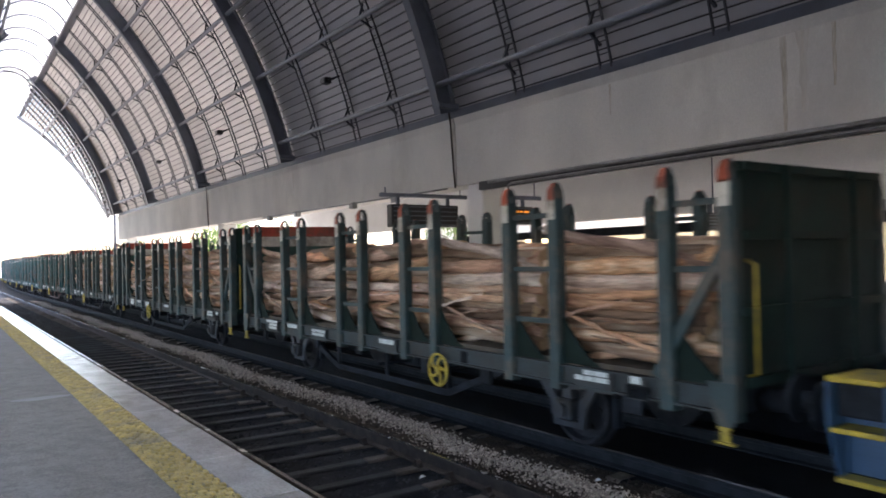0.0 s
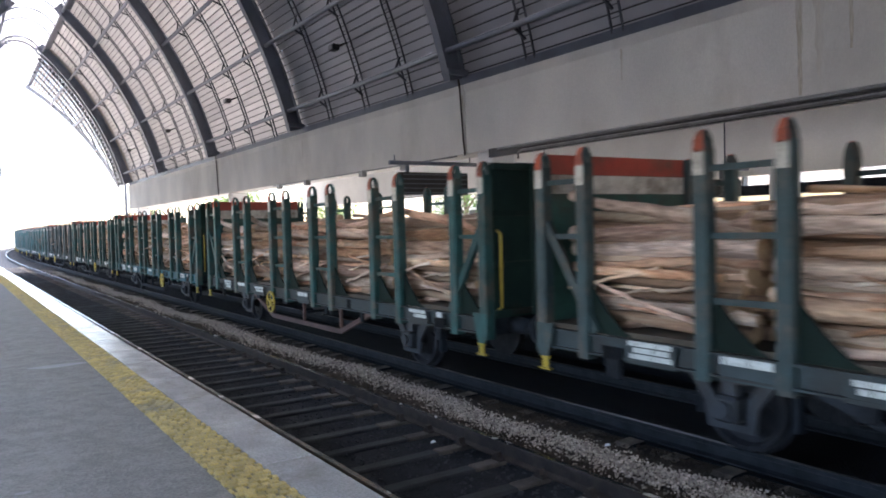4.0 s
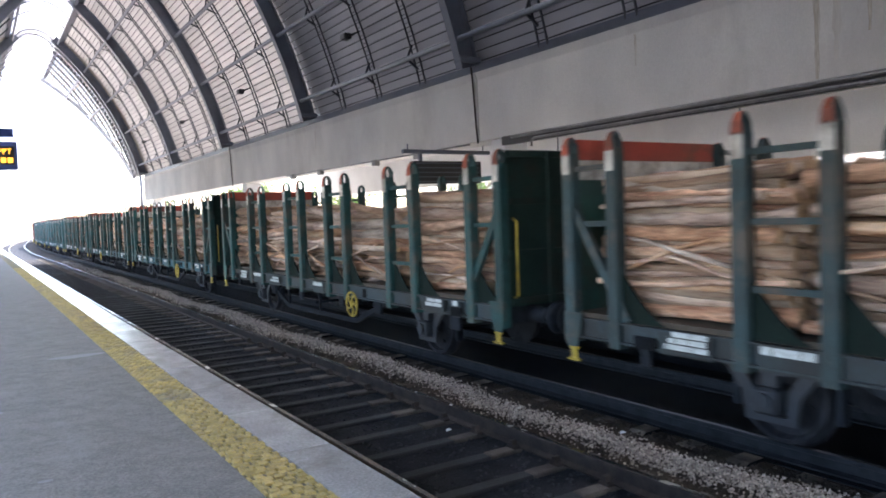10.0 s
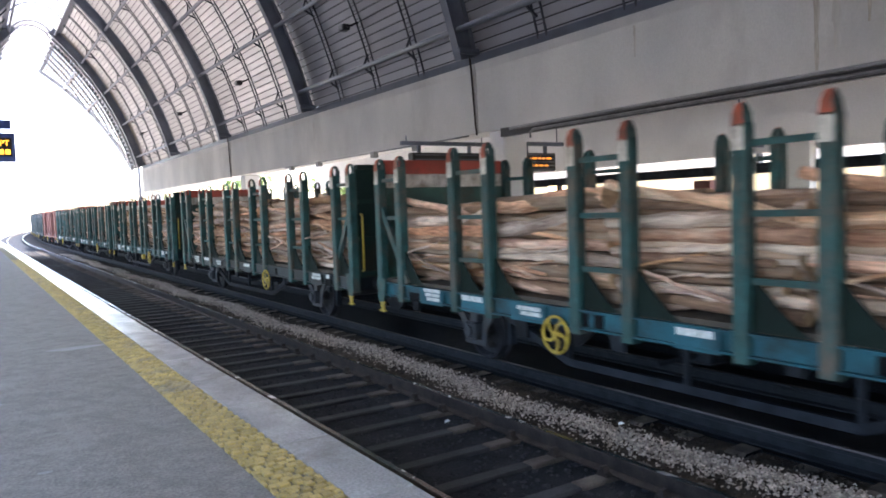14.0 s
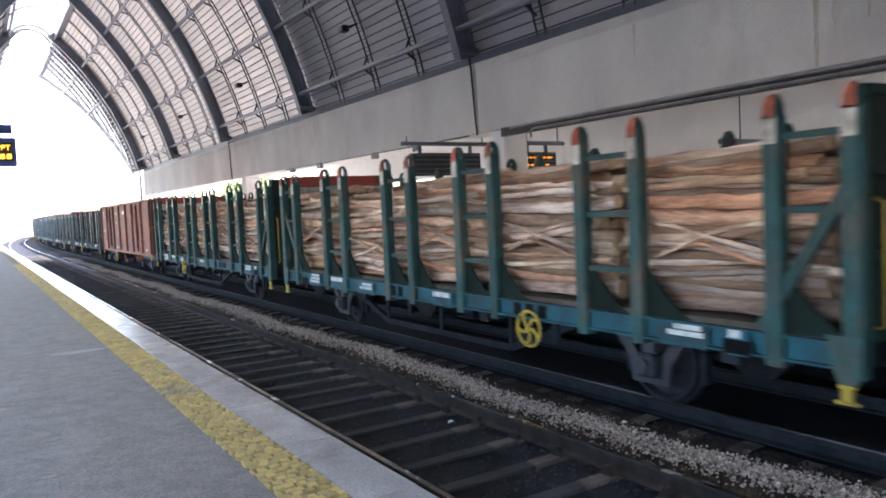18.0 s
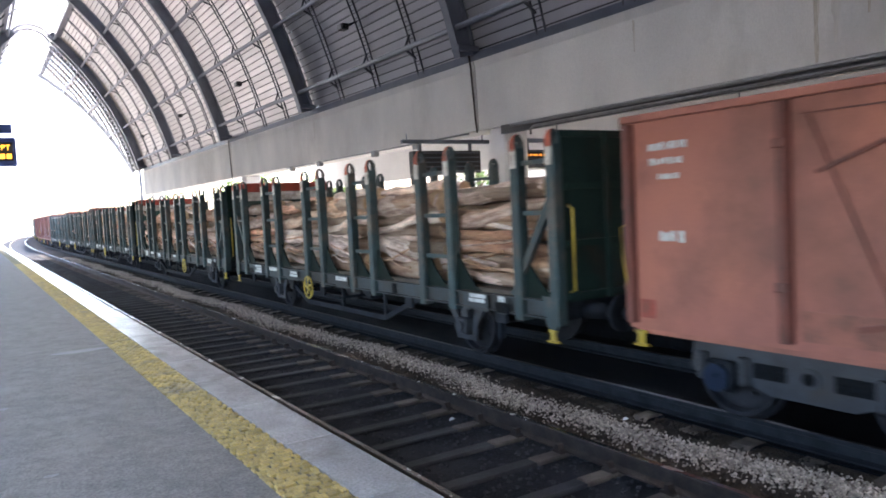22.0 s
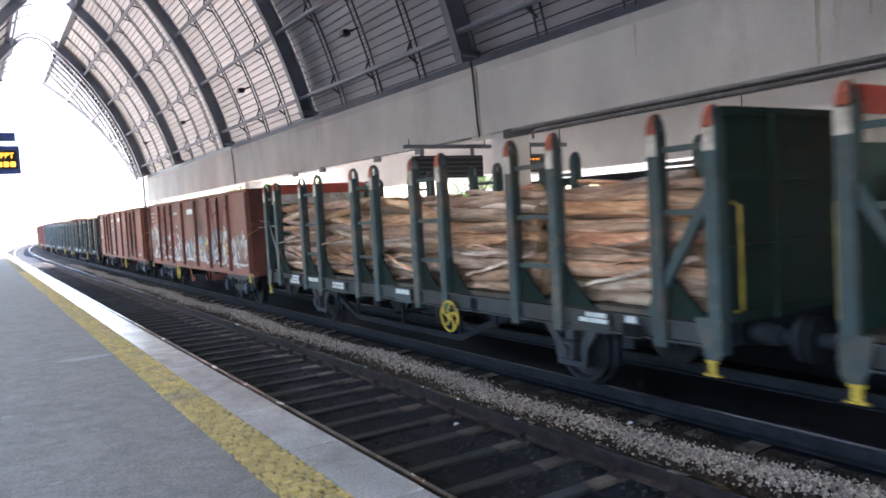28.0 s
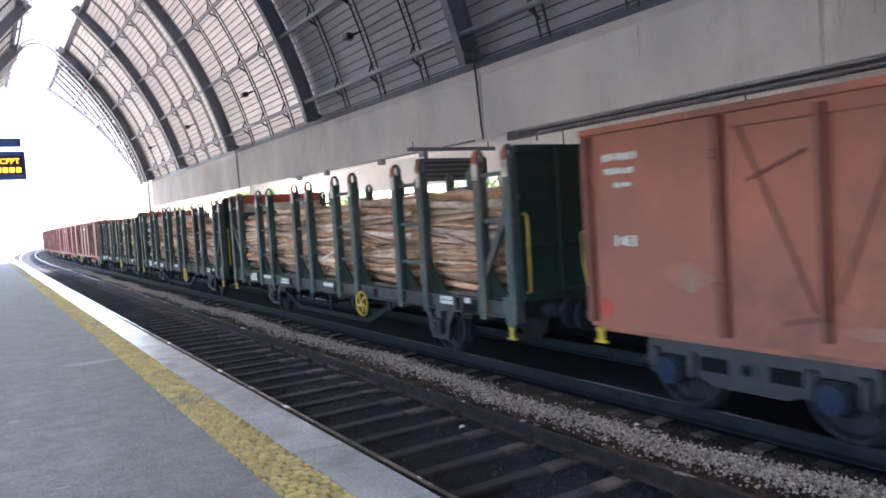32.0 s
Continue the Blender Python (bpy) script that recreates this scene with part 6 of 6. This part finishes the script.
def tree(x, y, h, seed):
    rg = random.Random(seed)
    ob = tagged(new("tree"), "leafy sunlit green tree beyond the platforms", "tree", group="trees beyond the station")
    ob.matrix_basis = pose(x, y, -1.3)
    bm = B()
    bm_tube(bm, [(0, 0, 0), (0.1, 0.05, h * 0.3), (0.05, -0.1, h * 0.6), (0, 0, h * 0.9)], [0.22, 0.17, 0.11, 0.03], 8)
    for i in range(9):
        a, z = rg.uniform(0, 6.28), h * rg.uniform(0.3, 0.75)
        r = h * rg.uniform(0.18, 0.34)
        bm_tube(bm, [(0.05, 0, z), (r * 0.5 * math.cos(a), r * 0.5 * math.sin(a), z + r * 0.35), (r * math.cos(a), r * math.sin(a), z + r * 0.5)], [0.08, 0.05, 0.02], 5)
    part("trunk", bm, TRUNK, ob)
    vs, fs = [], []
    for _ in range(16):
        a, rr = rg.uniform(0, 6.28), h * 0.30 * math.sqrt(rg.random())
        c = Vector((rr * math.cos(a), rr * math.sin(a), h * rg.uniform(0.42, 0.95)))
        cr = h * rg.uniform(0.08, 0.16)
        for _ in range(170):
            v = Vector((rg.gauss(0, 1), rg.gauss(0, 1), rg.gauss(0, 0.8)))
            v = c + v * cr * 0.55
            q = Euler((rg.uniform(0, 6), rg.uniform(0, 6), rg.uniform(0, 6))).to_matrix()
            s = rg.uniform(0.05, 0.11) * (h / 7)
            k = len(vs)
            vs += [tuple(v + q @ Vector(p)) for p in ((-s, 0, 0), (0, -s * 0.45, 0.01), (s, 0, 0), (0, s * 0.45, 0.01))]
            fs.append((k, k + 1, k + 2, k + 3))
    me = bpy.data.meshes.new("crown")
    me.from_pydata(vs, [], fs)
    me.materials.append(LEAF)
    put("crown", me, ob, Matrix())


for i, (x, y, h) in enumerate(((17, 52, 6.5), (19, 60, 7.5), (16, 68, 6.0), (21, 45, 7.0), (18, 38, 5.5), (24, 75, 8), (15.5, 80, 6.5), (22, 31, 6.0))):
    tree(x, y, h, 20 + i)


def house(x0, x1, y0, y1, h, label):
    ob = tagged(new("building"), label, "building", group="buildings beyond the station")
    part("wall", bm_box(B(), x0, x1, y0, y1, -1.3, h), RENDER, ob)
    part("roof", bm_box(B(), x0 - 0.3, x1 + 0.3, y0 - 0.3, y1 + 0.3, h + 0.004, h + 0.35, 0.05), CONCRETE, ob)
    n = max(2, int((y1 - y0) / 3))
    for i in range(n):
        y = y0 + (y1 - y0) * (i + 0.5) / n
        wi = part("window", bm_box(B(), x0 - 0.06, x0 - 0.004, y - 0.6, y + 0.6, h - 2.2, h - 0.9), BLACK, ob)
        part("frame", bm_box(B(), x0 - 0.09, x0 - 0.064, y - 0.66, y + 0.66, h - 0.9, h - 0.82), RENDER, wi)
    return ob


house(26, 34, 16, 40, 3.4, "low white rendered building behind the opposite platform")
house(-3, 6, 330, 350, 4.0, "pale low building far down the line")

def car(x, y, paint, turn):
    ob = tagged(new("parked_car"), "small parked car in the sunlit yard far off", "car", group="parked cars")
    ob.matrix_basis = pose(x, y, -1.3, 0, 0, turn)
    o = [(-2.0, 0.30), (-2.05, 0.75), (-1.2, 0.90), (-0.7, 1.38), (0.8, 1.42), (1.5, 0.95), (2.0, 0.85), (2.05, 0.35)]
    part("body", bm_prism(B(), o, -0.82, 0.82), paint, ob)
    for sy in (-1.25, 1.25):
        for sx in (-0.8, 0.8):
            part("wheel", bm_tube(B(), [(sx - 0.08, sy, 0.31), (sx + 0.08, sy, 0.31)], 0.31, 14), BLACK, ob)
    part("windows", bm_prism(B(), [(-1.05, 0.93), (-0.66, 1.32), (0.74, 1.35), (1.3, 0.95)], -0.835, 0.835), BLACK, ob)


car(-2.5, 232, RUST, 80)
car(1.5, 236, RENDER, 85)
car(-7.0, 234, BLUE, 95)

# rust-brown run-off stains on the beam
STAIN = mat("run_off_stain", (0.47, 0.435, 0.36), (0.40, 0.35, 0.27), rough=0.85, scale=3, fine=40, bump=0.1, dirt=(0.53, 0.515, 0.47), dirt_amount=0.6, stretch=(1, 1, 0.15))
for y, w, z0, z1 in ((6.15, 0.07, 3.36, 4.78), (5.85, 0.12, 3.6, 4.80), (5.4, 0.05, 3.9, 4.8), (14.75, 0.06, 3.5, 4.75), (34.6, 0.10, 3.5, 4.75), (24.6, 0.05, 4.1, 4.75), (9.6, 0.04, 4.2, 4.78)):
    bm = B()
    n = 8
    a = [(y + w * random.uniform(0.5, 1.0) * (0.5 + 0.5 * i / n), z0 + (z1 - z0) * i / n) for i in range(n + 1)]
    b = [(y - w * random.uniform(0.5, 1.0) * (0.5 + 0.5 * i / n), z0 + (z1 - z0) * i / n) for i in range(n + 1)]
    bm.faces.new([bm.verts.new((BEAM_X + 0.014 - 0.014 * (z - BEAM_Z0) / 1.5 - 0.006, yy, z)) for yy, z in a + b[::-1]])
    tagged(part("beam_stain", bm, STAIN), "brown run-off stain on the concrete beam", "stain", group="stains on the beam", kind="structure")

# ---- the train: where each wagon's front stands along the line at the start, and its kind ----
FRONT = [4.1, 17.95, 31.75, 45.74, 59.74, 73.64, 87.76, 101.95, 116.14, 130.04, 144.0, 158.34, 172.42, 186.25, 200.12, 214.1, 228.05, 242.36, 255.84, 269.93, 284.22, 298.63, 312.88]
while len(FRONT) < 33:
    FRONT.append(FRONT[-1] + 14.03)
HAND = {0: 4.7, 1: 8.45, 2: 8.2, 3: 7.95, 4: 4.28, 5: 4.56, 6: 7.9, 7: 4.55, 8: 4.25, 9: 8.23, 10: 4.67, 11: 4.03, 12: 4.1, 13: 8.4, 14: 8.05, 15: 7.82, 16: 4.75, 17: 8.0, 18: 8.2, 19: 4.7, 20: 8.0, 21: 4.45, 22: 4.6}
RED = (14, 20, 21) + tuple(range(25, 40))
TEALS = (4, 8, 9, 11, 12, 13)
FAT = {0: (3, 6, 1), 19: (1, 6, 8), 8: (3, 6, 1), 3: (1, 6), 13: (0, 2), 9: (3, 6), 15: (5, 3), 17: (5, 3), 16: (5, 6), 22: (2, 0), 12: (0, 2, 7)}
FILL = {9: 0.93, 12: 1.08, 13: 1.11}          # how high the loads are heaped
TRAIN = []
for k, f in enumerate(FRONT):
    rng = random.Random(100 + k)
    if k in RED:
        w, axles = gondola(k == 20, HAND.get(k, 8.9), rng, k >= 25, RUST_OLD if k in (20, 21) else RUST)
        TRAIN.append((f, w, None, axles, 4.5))
    else:
        w, axles = log_wagon(LIVERIES[1] if k in TEALS else LIVERIES[2] if k in (3, 5, 7, 10) else LIVERIES[0], HAND.get(k, 4.7), rng, k == 3)
        if k == 11:
            part("yellow_box", bm_box(B(), -SIDE + 0.02, -SIDE + 0.2, -0.87, -0.55, 0.57, 0.77, 0.015), YELLOW, w, "bright yellow box under the sole bar")
        TRAIN.append((f, w, log_load(k, rng, FAT.get(k), FILL.get(k, 1.02)), axles, 4.0))
loco, loco_axles = locomotive()
TRAIN.append((FRONT[0] - 1.24 - 15.0, loco, None, loco_axles, 5.5))

sleepers(near_track, NEAR_X, -4.70, 69)
sleepers(far_track, FAR_X, -4.50, 36)


def travelled(t):
    """How far the train has come after t seconds."""
    return 9.48 * t - 0.01225 * t * t + 0.000433 * t ** 3


def stand(front, reach, t):
    c = front + HALF - travelled(t)
    (x0, y0, a0), (x1, y1, a1) = on_line(FAR_X, c - reach), on_line(FAR_X, c + reach)
    return pose((x0 + x1) / 2, (y0 + y1) / 2, RAIL_Z, 0, 0, -math.degrees(math.atan2(x1 - x0, y1 - y0)))


def motions():
    times = [float(i) for i in range(33)]
    for front, wagon, load, axles, reach in TRAIN:
        rows = [(t, stand(front, reach, t)) for t in times]
        walk(wagon, rows)
        if load:
            walk(load, rows)
        # the wheels roll while the wagon is near enough to see
        t0 = max(0.0, min(32.0, (front - 45) / 9.5))
        t1 = max(0.0, min(32.0, (front + 8) / 9.5))
        if t1 - t0 < 0.2:
            continue
        n = int((t1 - t0) * 15) + 1
        steps = sorted({0.0, 32.0, *(round(t0 + (t1 - t0) * i / n, 3) for i in range(n + 1))})
        for axle in axles:
            at = axle.matrix_basis.translation.copy()
            walk(axle, [(t, pose(*at, math.degrees((travelled(min(max(t, t0), t1)) - travelled(t0)) / 0.46))) for t in steps])


motions()
